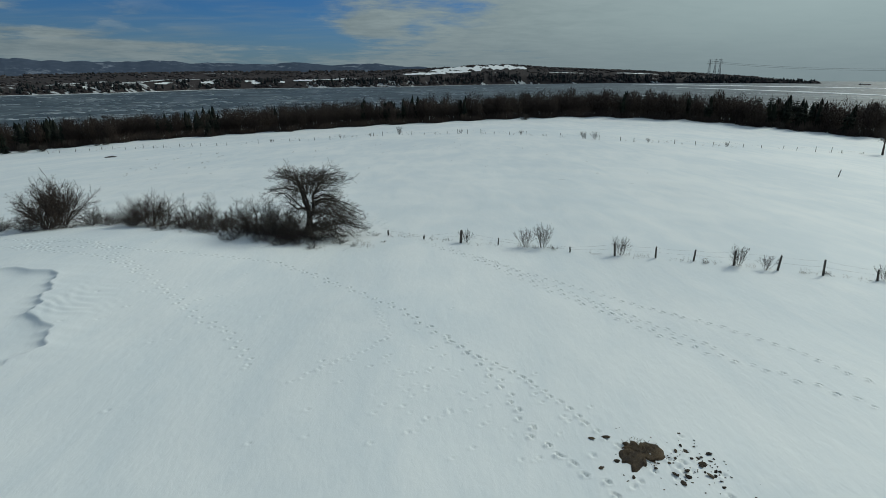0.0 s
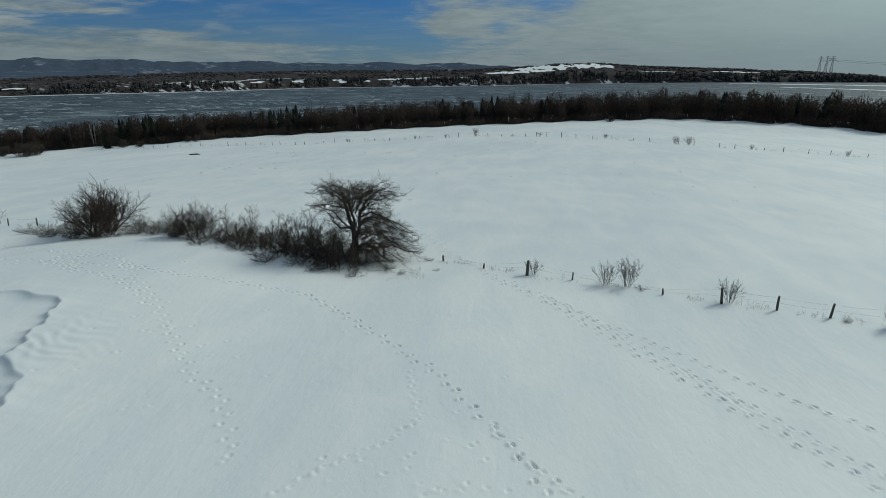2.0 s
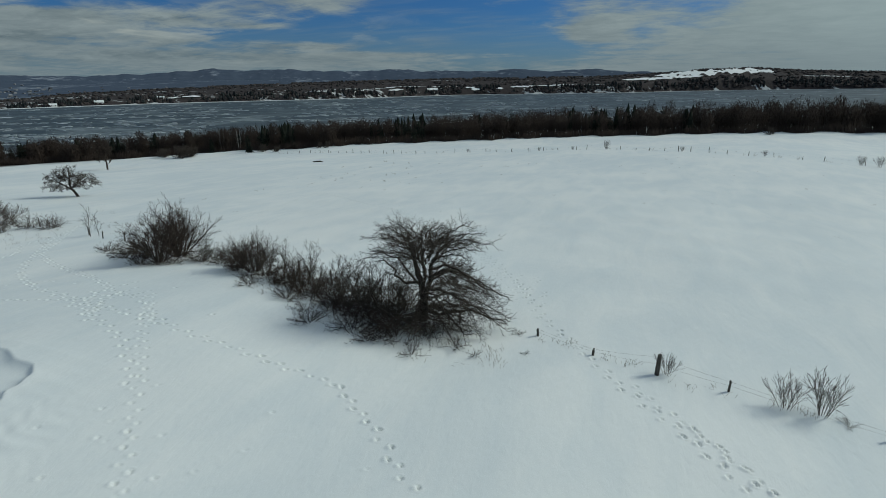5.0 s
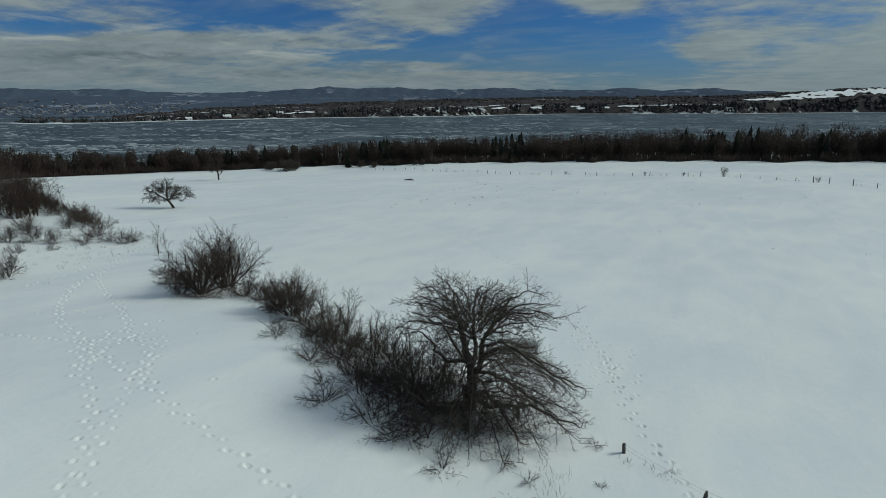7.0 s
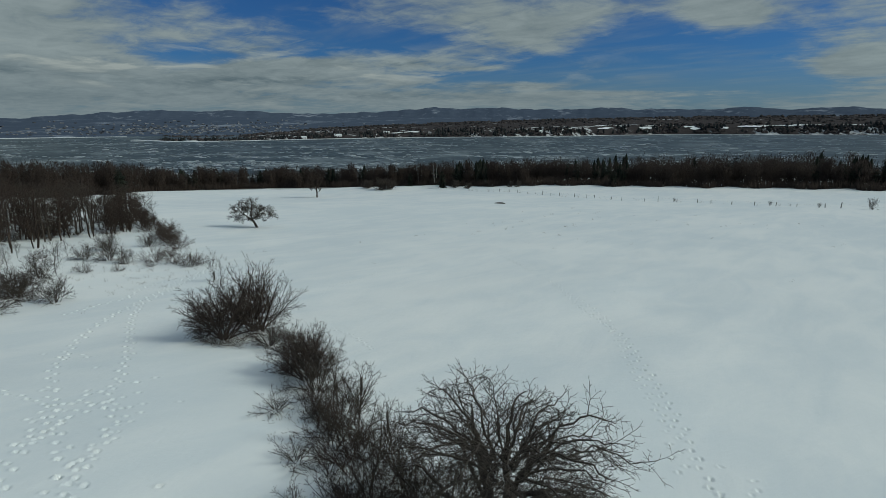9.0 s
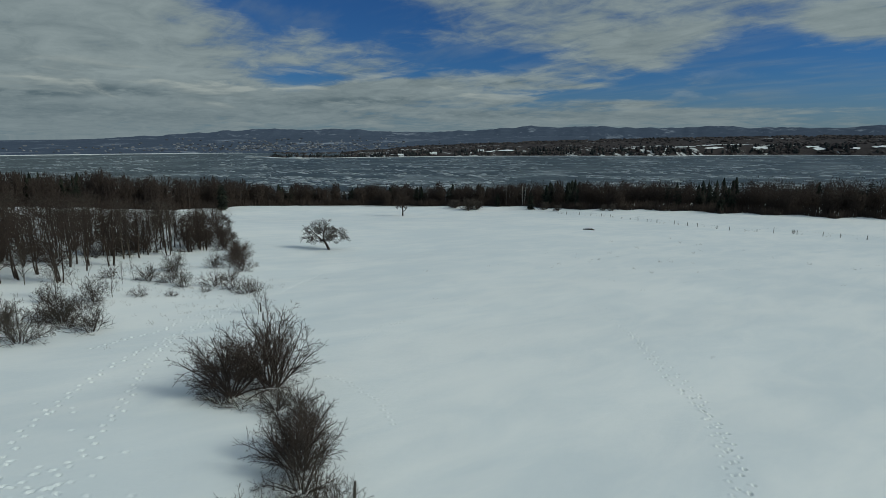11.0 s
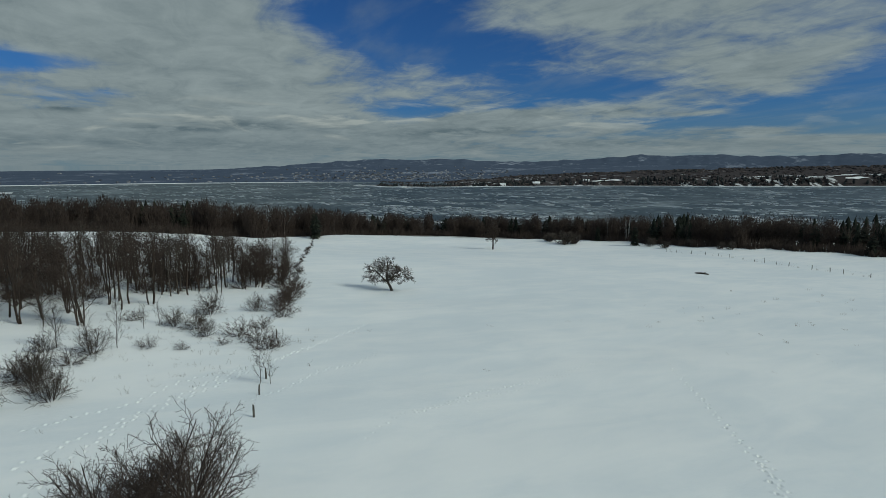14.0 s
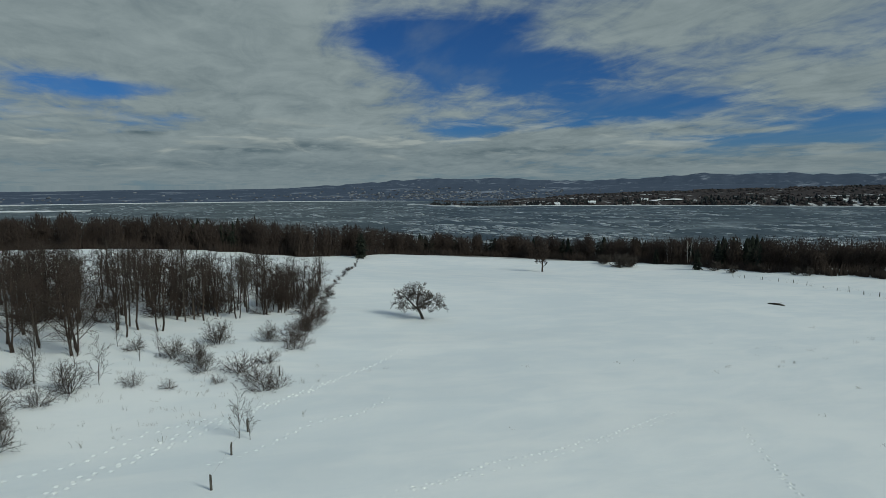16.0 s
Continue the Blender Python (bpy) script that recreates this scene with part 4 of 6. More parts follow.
def spike(out, a, b, r):
    """A thin tapering twig."""
    way = b - a
    u = way.cross(Vector((0.31, 0.17, 0.94)))
    u = u.normalized() if u.length > 1e-6 else Vector((1, 0, 0))
    w = way.cross(u).normalized()
    n = len(out[0])
    for c, s in ((1.0, 0.0), (-0.5, 0.866), (-0.5, -0.866)):
        q = a + (u * c + w * s) * r
        out[0].append((q.x, q.y, q.z))
    out[0].append((b.x, b.y, b.z))
    out[1].extend(((n, n + 1, n + 3), (n + 1, n + 2, n + 3), (n + 2, n, n + 3)))


def haze(out, rng, centre, radii, count, length, thin, origin, inner=0.45, gaps=-0.5, low=0.1, fork=True, rise=0.15, grain=1.1):
    """Fine twigs that fill out a rounded crown, pointing outwards from the origin, with gaps between the sprays."""
    made, tries, shift = 0, 0, Vector((rng.uniform(0, 50), rng.uniform(0, 50), 0))
    while made < count and tries < count * 8:
        tries += 1
        u = Vector((rng.gauss(0, 1), rng.gauss(0, 1), rng.gauss(0, 1))).normalized()
        r = inner + (1 - inner) * rng.random() ** 0.6
        p = Vector((centre[0] + u.x * radii[0] * r, centre[1] + u.y * radii[1] * r, centre[2] + u.z * radii[2] * r))
        if p.z < low or noise.noise(p * grain + shift) < gaps:
            continue
        made += 1
        way = (p - origin).normalized() + Vector((rng.gauss(0, 0.32), rng.gauss(0, 0.32), rng.gauss(0, 0.25) + rise))
        way = way.normalized() * length * rng.uniform(0.55, 1.2)
        a, b = p - way * 0.75, p + way * 0.25
        spike(out, a, b, thin * 1.7)
        if fork:
            for _ in range(2):
                m = a.lerp(b, rng.uniform(0.25, 0.7))
                side = (way.normalized() + Vector((rng.gauss(0, 0.5), rng.gauss(0, 0.5), rng.gauss(0, 0.4)))).normalized() * way.length * rng.uniform(0.3, 0.6)
                spike(out, m, m + side, thin * 1.2)


def rung(segs, wiggle, lift, gap, angle, ratio, cap, start=0.2, taper=0.3, flat=1.0, bend=0.3, sides=3):
    """One order of branching: gap is the room between side shoots, ratio and cap their length."""
    return dict(segs=segs, wiggle=wiggle, lift=lift, gap=gap, angle=angle, ratio=ratio, cap=cap, start=start, taper=taper, flat=flat, bend=bend, sides=sides)


def shoots(parts, rng, pts, radii, level, rungs, thin, floor):
    """Side shoots along a limb, winding round it."""
    L = rungs[level]
    if not L["gap"] or level + 1 >= len(rungs):
        return
    sizes = [(b - a).length for a, b in zip(pts, pts[1:])]
    total = sum(sizes)
    run, turn, side = total * L["start"] + L["gap"] * rng.random(), rng.uniform(0, 6.28), 1
    while run < total:
        k, left = 0, run
        while k < len(sizes) - 1 and left > sizes[k]:
            left -= sizes[k]
            k += 1
        way = (pts[k + 1] - pts[k]).normalized()
        u = way.cross(Vector((0, 0, 1)))
        u = u.normalized() if u.length > 0.15 else way.cross(Vector((1, 0, 0))).normalized()
        w = way.cross(u).normalized()
        turn += 2.4 + rng.gauss(0, 0.4)
        side = -side
        c, d = math.cos(turn), math.sin(turn) * L["flat"]
        if L["flat"] < 0.9:
            c = side * (0.6 + 0.4 * abs(c))
        out = (u * c + w * d).normalized()
        angle = radians(rng.gauss(L["angle"], 8))
        f = run / total
        length = min(L["cap"], total * L["ratio"]) * (1.12 - 0.6 * f) * rng.uniform(0.6, 1.35)
        radius = max(thin, min(radii[k + 1] * 0.72, length * 0.016))
        sprout(parts, rng, pts[k].lerp(pts[k + 1], left / sizes[k]), way * math.cos(angle) + out * math.sin(angle), length, radius, level + 1, rungs, thin, floor)
        run += L["gap"] * rng.uniform(0.6, 1.4)


def sprout(parts, rng, p, way, length, radius, level, rungs, thin, floor=0.05):
    """A gently bending limb with all that grows from it. parts: (framework, crown)."""
    L = rungs[level]
    last = level + 1 >= len(rungs)
    if last and L["segs"] == 1:
        spike(parts[1], p, p + way.normalized() * length, radius)
        return
    bend = Vector((rng.gauss(0, 1), rng.gauss(0, 1), rng.gauss(0, 0.7))) * L["bend"] / L["segs"]
    way, pts, radii = way.normalized(), [p.copy()], [radius]
    for k in range(L["segs"]):
        way = (way + bend + Vector((rng.gauss(0, 1), rng.gauss(0, 1), rng.gauss(0, 1))) * L["wiggle"] + Vector((0, 0, L["lift"] / L["segs"]))).normalized()
        p = p + way * (length / L["segs"])
        if p.z < floor:
            p.z = floor + 0.01
            way.z = abs(way.z) * 0.4
        pts.append(p.copy())
        radii.append(max(thin * 0.6, radius * (1 - (1 - L["taper"]) * (k + 1) / L["segs"])))
    tube(*(parts[0] if level == 0 else parts[1]), pts, radii, L["sides"])
    shoots(parts, rng, pts, radii, level, rungs, thin, floor)


def lv(segs, wiggle, lift, kids, angle, ratio, start=0.25, taper=0.4, thinner=0.6, sides=3):
    return dict(segs=segs, wiggle=wiggle, lift=lift, kids=kids, angle=angle, ratio=ratio, start=start, taper=taper, thinner=thinner, sides=sides)


SAPLING = dict(limbs=1, thin=0.0065, levels=[lv(5, 0.05, 0.05, 10, 34, 0.42, 0.15, 0.25, 0.5, 4), lv(2, 0.09, 0.08, 6, 34, 0.48, 0.1, 0.5, 0.6), lv(1, 0.1, 0.04, 2, 34, 0.6, 0.1, 0.6, 0.8), lv(1, 0.1, 0, 0, 0, 0)])
BROOM = dict(limbs=1, thin=0.006, levels=[lv(4, 0.05, 0.03, 6, 20, 0.45, 0.2, 0.35, 0.5, 3), lv(2, 0.08, 0.05, 4, 24, 0.55, 0.1, 0.5, 0.6), lv(1, 0.1, 0, 0, 0, 0)])


def plant(name, parts, mats, names, label, category, group=""):
    """A tree or shrub standing at the origin, its base just under the snow."""
    ob = empty(name, 0, 0, 0, label, category, group)
    for (v, f), mat, pname in zip(parts, mats, names):
        if f:
            part(pname, mesh_from(pname, v, f), mat, ob)
    return ob


def shrub(seed, high, wide, mat, name, label, category="shrub", group="", clumps=((0, 0),), stems=15, gap=0.16, thin=0.006, girth=1.0, bushy=1.0, lift=0.16, clear=0.14, open_to=1.16):
    """Many stems that fan out of one foot, forking into fine twigs."""
    rng, parts = random.Random(seed), (([], []), ([], []))
    rungs = [rung(5, 0.07, lift, gap * 1.0, 38, 0.5, high * 0.36, clear, 0.3, bend=0.4, sides=4),
             rung(3, 0.10, lift * 0.6, gap, 40, 0.55, 0.60 * bushy, 0.12, 0.4, bend=0.4),
             rung(1, 0.10, 0.1, gap * 0.85, 40, 0.7, 0.36 * bushy, 0.1, 0.5),
             rung(1, 0, 0, 0, 0, 0, 0)]
    for cx, cy in clumps:
        for i in range(stems):
            a = 6.283 * (i + rng.random()) / stems
            tilt = open_to * rng.random() ** 0.72
            reach = 1.0 / math.hypot(math.cos(tilt) / high, math.sin(tilt) / wide) * (0.86 + 0.2 * rng.random() + 0.2 * noise.noise(Vector((math.cos(a) * 1.7, math.sin(a) * 1.7, seed + tilt))))
            foot = Vector((cx + 0.22 * math.cos(a) * rng.random(), cy + 0.22 * math.sin(a) * rng.random(), -0.2))
            way = Vector((math.cos(a) * math.sin(tilt), math.sin(a) * math.sin(tilt), math.cos(tilt)))
            sprout(parts, rng, foot, way, reach * 0.93, girth * (0.010 + 0.007 * high) * rng.uniform(0.75, 1.2), 0, rungs, thin, 0.06)
    return plant(name, parts, (mat, mat), ("framework", "crown"), label, category, group)


def sapling_tree(seed, high, radius, spec, mat, name, label, group="", category="tree"):
    rng, parts = random.Random(seed), (([], []), ([], []))
    grow(parts, rng, Vector((0, 0, -0.2)), Vector((0, 0, 1)), high, radius, 0, spec, 0.1)
    return plant(name, parts, (mat, mat), ("trunk", "crown"), label, category, group)


def brush(seed, stems, high, splay, spec, mat, name, label, group="", spread=0.3):
    rng, parts = random.Random(seed), (([], []), ([], []))
    for i in range(stems):
        a = 6.283 * (i + rng.random()) / stems
        tilt = radians(splay) * rng.random() ** 0.6
        way = Vector((math.cos(a) * math.sin(tilt), math.sin(a) * math.sin(tilt), math.cos(tilt)))
        foot = Vector((math.cos(a) * spread * rng.random(), math.sin(a) * spread * rng.random(), -0.15))
        grow(parts, rng, foot, way, high * rng.uniform(0.86, 1.0), high * 0.0085 * rng.uniform(0.8, 1.3), 0, spec, 0.05)
    return plant(name, parts, (mat, mat), ("framework", "crown"), label, "shrub", group)


def tree(seed, stems, girths, rungs, mat, name, label, group="", category="tree", thin=0.01, floor=0.8):
    """Bare trunks along given lines, branching by the rungs."""
    rng, parts = random.Random(seed), (([], []), ([], []))
    for line, (low, high) in zip(stems, girths):
        pts = [Vector(q) for q in line]
        radii = [low + (high - low) * k / (len(pts) - 1) for k in range(len(pts))]
        tube(*parts[0], pts, radii, 7)
        shoots(parts, rng, pts, radii, 0, rungs, thin, floor)
    return plant(name, parts, (mat, mat), ("trunk", "crown"), label, category, group)


def fir(seed, high, broad, mat_needles, mat_trunk, name, label, group=""):
    """A trunk and whorls of drooping, ragged boughs."""
    rng = random.Random(seed)
    v, f = [], []
    tube(v, f, [Vector((0, 0, -0.3)), Vector((0, 0, high * 0.5)), Vector((0, 0, high))], [high * 0.016, high * 0.01, 0.02], 5)
    bv, bf = [], []
    whorls = 15
    for k in range(whorls):
        t = k / (whorls - 1)
        z, reach = high * (0.05 + 0.9 * t), high * broad * (1 - t ** 3) ** 0.8 * (0.75 + 0.25 * math.sin(k * 2.3 + seed)) + 0.25
        for i in range(8):
            a = 6.283 * (i + rng.random()) / 8
            r, droop = reach * rng.uniform(0.65, 1.15), reach * rng.uniform(0.15, 0.45)
            ca, sa = math.cos(a), math.sin(a)
            w = r * rng.uniform(0.2, 0.34)
            b = len(bv)
            for u, s, dz in ((0.02, 0, 0.25 * w), (0.5, -w, -droop * 0.35), (0.5, w, -droop * 0.35), (0.45, 0, 0.35 * w), (1.0, rng.uniform(-0.3, 0.3) * w, -droop), (0.5, 0, -droop * 0.75)):
                bv.append((ca * r * u - sa * s, sa * r * u + ca * s, z + dz))
            for tri in ((0, 1, 3), (0, 3, 2), (3, 1, 4), (2, 3, 4), (0, 5, 1), (0, 2, 5), (1, 5, 4), (5, 2, 4)):
                bf.append(tuple(b + q for q in tri))
    ob = empty(name, 0, 0, 0, label, "tree", group)
    part("trunk", mesh_from("trunk", v, f), mat_trunk, ob)
    part("foliage", mesh_from("foliage", bv, bf, False), mat_needles, ob)
    return ob


def scaled(x, y, turn=0.0, size=1.0, tall=1.0, lean=0.0, sink=0.0):
    return pose(x, y, ground_z(x, y) - sink, lean, 0, turn) @ Matrix.Diagonal((size, size, size * tall, 1))


def spread_out(first, places):
    """The first of a kind goes to the first place, copies to the others."""
    made = []
    for place in places[1:]:
        made.append(copy_thing(first, place))
    first.matrix_basis = places[0]
    return [first, *made]


# the old wide tree at the end of the hedge
def build_hero():
    rng = random.Random(4)
    right, ahead, z = Vector((0.87, 0.48, 0)), Vector((-0.48, 0.87, 0)), Vector((0, 0, 1))

    def at(r, a, h):
        return right * r + ahead * a + z * h

    def smooth_line(line, per=3):
        """A rounded line through the given bends, with a little crookedness."""
        p = [at(*q) for q in line]
        p = [p[0] * 2 - p[1], *p, p[-1] * 2 - p[-2]]
        got = []
        for k in range(1, len(p) - 2):
            for i in range(per):
                t = i / per
                q = 0.5 * (2 * p[k] + (p[k + 1] - p[k - 1]) * t + (2 * p[k - 1] - 5 * p[k] + 4 * p[k + 1] - p[k + 2]) * t * t + (3 * p[k] - p[k - 1] - 3 * p[k + 1] + p[k + 2]) * t ** 3)
                got.append(q + Vector((rng.gauss(0, 0.055), rng.gauss(0, 0.055), rng.gauss(0, 0.045))) * (len(got) > 0))
        got.append(p[-2])
        return got

    # forks: line, thickness at both ends; the first ones are the trunks
    limbs = [
        (((0, 0, -0.5), (0.04, 0, 0.7), (0.1, 0, 1.6), (0.02, 0.05, 2.6), (-0.2, 0.1, 3.5), (-0.5, 0.2, 4.4), (-0.7, 0.3, 5.1)), 0.33, 0.06),
        (((0.2, -0.05, -0.5), (0.24, -0.05, 0.8), (0.3, 0, 1.7), (0.55, -0.1, 2.5), (0.62, 0, 3.4), (1.0, 0.1, 4.2), (1.6, 0.2, 4.9)), 0.24, 0.06),
        (((0.1, 0.1, 1.7), (0.3, 0.8, 2.8), (0.2, 1.5, 3.9), (0.3, 2.2, 4.7)), 0.14, 0.05),
        (((-0.05, -0.1, 0.5), (-0.5, -0.5, 0.35), (-1.3, -0.9, 0.55), (-2.1, -1.2, 1.1), (-2.7, -1.4, 1.8), (-2.9, -1.5, 2.5)), 0.15, 0.04),
        (((0.2, -0.1, 0.9), (0.8, -0.6, 1.1), (1.3, -1.2, 0.9), (1.7, -2.0, 0.5), (2.0, -2.7, 0.3)), 0.12, 0.035),
        (((0.2, -0.1, 0.6), (1.0, -0.9, 0.7), (1.8, -1.3, 0.95), (2.7, -1.4, 0.95), (3.9, -1.5, 0.5), (4.7, -1.6, 0.25)), 0.13, 0.03),
        (((0.4, -0.1, 2.0), (1.1, -0.5, 2.0), (2.0, -0.8, 1.7), (2.9, -1.2, 1.2), (3.6, -1.5, 0.8)), 0.10, 0.03),
        (((0.5, 0, 2.6), (1.3, 0.1, 3.0), (2.3, 0.1, 2.9), (3.3, 0.0, 2.3), (4.3, 0.0, 1.6), (5.3, 0.1, 1.1)), 0.11, 0.025),
        (((0.6, 0, 3.2), (1.4, -0.4, 3.5), (2.3, -0.7, 3.2), (3.3, -1.0, 2.6), (4.2, -1.2, 2.0)), 0.09, 0.025),
        (((0.4, 0.1, 2.2), (1.2, 0.8, 2.6), (2.2, 1.3, 2.4), (3.3, 1.6, 1.8), (4.4, 1.8, 1.2)), 0.09, 0.025),
        (((-0.05, 0, 2.4), (-0.7, -0.2, 2.5), (-1.4, -0.3, 2.9), (-1.7, -0.5, 3.6), (-2.2, -0.6, 4.1)), 0.11, 0.03),
        (((0, -0.1, 1.3), (-0.2, -1.0, 1.6), (-0.5, -1.8, 1.3), (-0.6, -2.7, 0.8)), 0.09, 0.03),
        (((0.1, -0.1, 1.6), (0.5, -1.1, 2.1), (0.8, -2.0, 1.9), (1.2, -3.0, 1.2)), 0.09, 0.03),
        (((0.2, 0.2, 1.3), (0.9, 1.2, 1.7), (1.8, 2.0, 1.5), (2.8, 2.6, 0.9)), 0.08, 0.025),
        (((-0.1, 0.2, 2.2), (-0.8, 1.0, 3.0), (-1.6, 1.6, 3.6), (-2.4, 1.9, 3.9)), 0.08, 0.025)]
    # the flat top: limbs that rise from the stems and level out
    for i in range(26):
        a = 6.283 * (i + rng.uniform(-0.3, 0.3)) / 13 + (0.24 if i >= 13 else 0)
        tier = i // 13
        r0, h0 = (0.35 + 0.4 * math.cos(a), 3.6) if tier else (0.25 + 0.9 * math.cos(a), 4.4)
        reach = (2.9 if tier else 2.5) * rng.uniform(0.8, 1.15)
        top = (4.35 if tier else 5.35) + rng.uniform(-0.25, 0.2)
        c, s = math.cos(a), math.sin(a)
        limbs.append((((r0, 0.3 * s + 0.1, h0), (r0 + c * reach * 0.35, s * reach * 0.4, (h0 + top * 3) / 4), (r0 + c * reach * 0.7, s * reach * 0.75, top), (r0 + c * reach, s * reach * 1.05, top - rng.uniform(-0.05, 0.25))), 0.048, 0.015))
    for i in range(14):
        a, reach = 6.283 * (i + rng.random()) / 14, rng.uniform(0.9, 1.9)
        c, s = math.cos(a), math.sin(a)
        limbs.append((((0.1 + 0.35 * c, 0.1 + 0.3 * s, 3.9), (0.25 + c * reach * 0.5, 0.1 + s * reach * 0.5, 4.6), (0.4 + c * reach, 0.1 + s * reach, 5.15), (0.4 + c * reach * 1.5, 0.1 + s * reach * 1.5, 5.3)), 0.04, 0.013))
    limbs.append((((2.2, 0.2, 4.7), (3.0, 0.3, 4.75), (3.8, 0.35, 4.5), (4.5, 0.4, 4.55)), 0.03, 0.01))
    # tiers of long drooping boughs on the open side
    for i in range(15):
        a = -2.3 + 3.3 * (i + rng.random()) / 15
        h0, reach = rng.uniform(1.3, 3.4), rng.uniform(3.0, 4.3) * (1 + 0.16 * math.cos(a))
        end = max(0.25, h0 * 0.55 - rng.uniform(0.0, 0.9))
        c, s = math.cos(a), math.sin(a)
        limbs.append((((0.3 + 0.3 * c, 0.3 * s, h0), (0.3 + c * reach * 0.35, s * reach * 0.35, h0 + 0.45), (0.3 + c * reach * 0.7, s * reach * 0.7, (h0 + end) / 2 + 0.35), (0.3 + c * reach, s * reach, end)), 0.042, 0.013))
    # low crooked boughs that reach out over the snow
    for i in range(12):
        a = -2.8 + 2.8 * (i + rng.random()) / 12
        reach = rng.uniform(3.2, 5.0)
        c, s = math.cos(a), math.sin(a)
        limbs.append((((0.1 + 0.2 * c, 0.2 * s, rng.uniform(0.3, 1.0)), (0.1 + c * reach * 0.3, s * reach * 0.3, rng.uniform(0.6, 1.3)), (0.1 + c * reach * 0.65 - 0.3 * s, s * reach * 0.65, rng.uniform(0.5, 1.2)), (0.1 + c * reach, s * reach, rng.uniform(0.2, 1.3))), 0.05, 0.014))
    rungs = [rung(1, 0, 0, 0.20, 54, 0.42, 1.3, 0.24, flat=0.6),
             rung(4, 0.15, 0.10, 0.155, 48, 0.5, 0.66, 0.12, 0.35, flat=0.8, bend=0.7),
             rung(2, 0.14, 0.15, 0.14, 48, 0.6, 0.32, 0.1, 0.5, bend=0.4),
             rung(1, 0, 0, 0, 0, 0, 0)]
    ob = empty("old_hawthorn", 0, 0, 0, "old wide-spreading leafless hawthorn with twin dark trunks", "tree")
    crown = ([], [])
    for i, (line, low, high) in enumerate(limbs):
        pts = smooth_line(line)
        radii = [low + (high - low) * (k / (len(pts) - 1)) ** 0.8 for k in range(len(pts))]
        wood = ([], [])
        tube(*wood, pts, radii, 9 if i < 2 else 6)
        pname = "trunk" if i < 2 else "limb"
        part(pname, mesh_from(pname, *wood), M["bark"], ob)
        first = dict(rungs[0], start=0.55 if i < 3 else 0.2)
        shoots((crown, crown), rng, pts, radii, 0, [first, *rungs[1:]], 0.0075, 0.08)
        sprout((crown, crown), rng, pts[-1], pts[-1] - pts[-2], 0.7, high, 1, rungs, 0.0075, 0.08)
    part("crown", mesh_from("crown", *crown), M["bark"], ob, "dense crown of fine dark twigs")
    ob.matrix_basis = pose(-9.6, 48.6, ground_z(-9.6, 48.6))


build_hero()

# the hedge of shrubs that runs on from it
three = ((-0.5, 0.1), (0.35, 0.45), (0.2, -0.5))
pair = ((0, 0), (0.35, 0.2))
round_a = shrub(1, 4.3, 3.1, M["red_twig"], "hedge_shrub", "rounded leafless shrub with dense reddish-brown twigs in the hedge", group="hedge shrubs", clumps=pair, stems=13, gap=0.205, thin=0.009, girth=1.3, clear=0.24, open_to=1.0)
round_b = shrub(2, 3.7, 2.5, M["grey_twig"], "hedge_shrub", "rounded leafless grey-brown shrub in the hedge", group="hedge shrubs", stems=17, gap=0.21, thin=0.0085, girth=1.2, clear=0.22, open_to=1.05)
thick_a = shrub(3, 3.5, 1.6, M["bark"], "hedge_shrub", "tangled dark upright shrub of the thicket beside the old tree", group="hedge shrubs", clumps=three, stems=6, gap=0.21, thin=0.008, girth=1.0, lift=0.3)
thick_b = shrub(4, 2.6, 2.0, M["red_twig"], "hedge_shrub", "tangled sprawling leafless shrub of the thicket", group="hedge shrubs", clumps=three, stems=6, gap=0.22, thin=0.008, girth=1.0)
low_a = shrub(5, 1.4, 1.3, M["grey_twig"], "low_shrub", "low sprawling leafless shrub poking out of the snow", group="low shrubs", stems=12, gap=0.13, bushy=0.7)
broom = brush(7, 12, 1.7, 24, BROOM, M["grey_twig"], "fence_shrub", "upright brushy leafless shrub beside the fence", group="fence shrubs")
low_b = shrub(6, 1.3, 0.8, M["bark"], "low_shrub", "small dark leafless shrub half buried in snow", group="low shrubs", stems=8, gap=0.13, bushy=0.7)

spread_out(round_a, [scaled(-36.0, 55.6, 20, 1.12, 1.12), scaled(-35.0, 53.0, 130, 0.98, 1.05), scaled(-25.4, 53.2, 240, 0.78)])
spread_out(round_b, [scaled(-38.0, 54.2, 10, 0.55), scaled(-32.0, 54.6, 100, 0.62), scaled(-23.7, 52.3, 200, 0.74), scaled(-28.4, 55.0, 300, 0.6), scaled(-27.2, 53.6, 75, 0.7)])
spread_out(thick_a, [scaled(-11.6, 47.9, 100, 0.85, 0.9), scaled(-11.2, 49.6, 25, 0.95, 0.9), scaled(-13.3, 48.0, 160, 0.95, 0.9), scaled(-12.6, 49.2, 0, 1.1, 0.95), scaled(-14.8, 49.6, 70, 0.98, 0.9), scaled(-16.9, 50.4, 140, 0.92, 0.85), scaled(-19.2, 51.2, 210, 0.9), scaled(-21.3, 52.1, 280, 0.85), scaled(-12.4, 46.9, 45, 0.9), scaled(-14.9, 48.0, 190, 0.85), scaled(-18.2, 49.6, 320, 0.8)])
spread_out(thick_b, [scaled(-14.4, 46.9, 0, 0.95), scaled(-16.9, 48.5, 80, 0.9), scaled(-19.6, 50.0, 160, 0.85), scaled(-12.3, 45.3, 240, 0.85), scaled(-10.3, 45.4, 320, 0.75), scaled(-30.6, 55.4, 30, 0.6), scaled(-21.9, 51.0, 330, 0.75)])
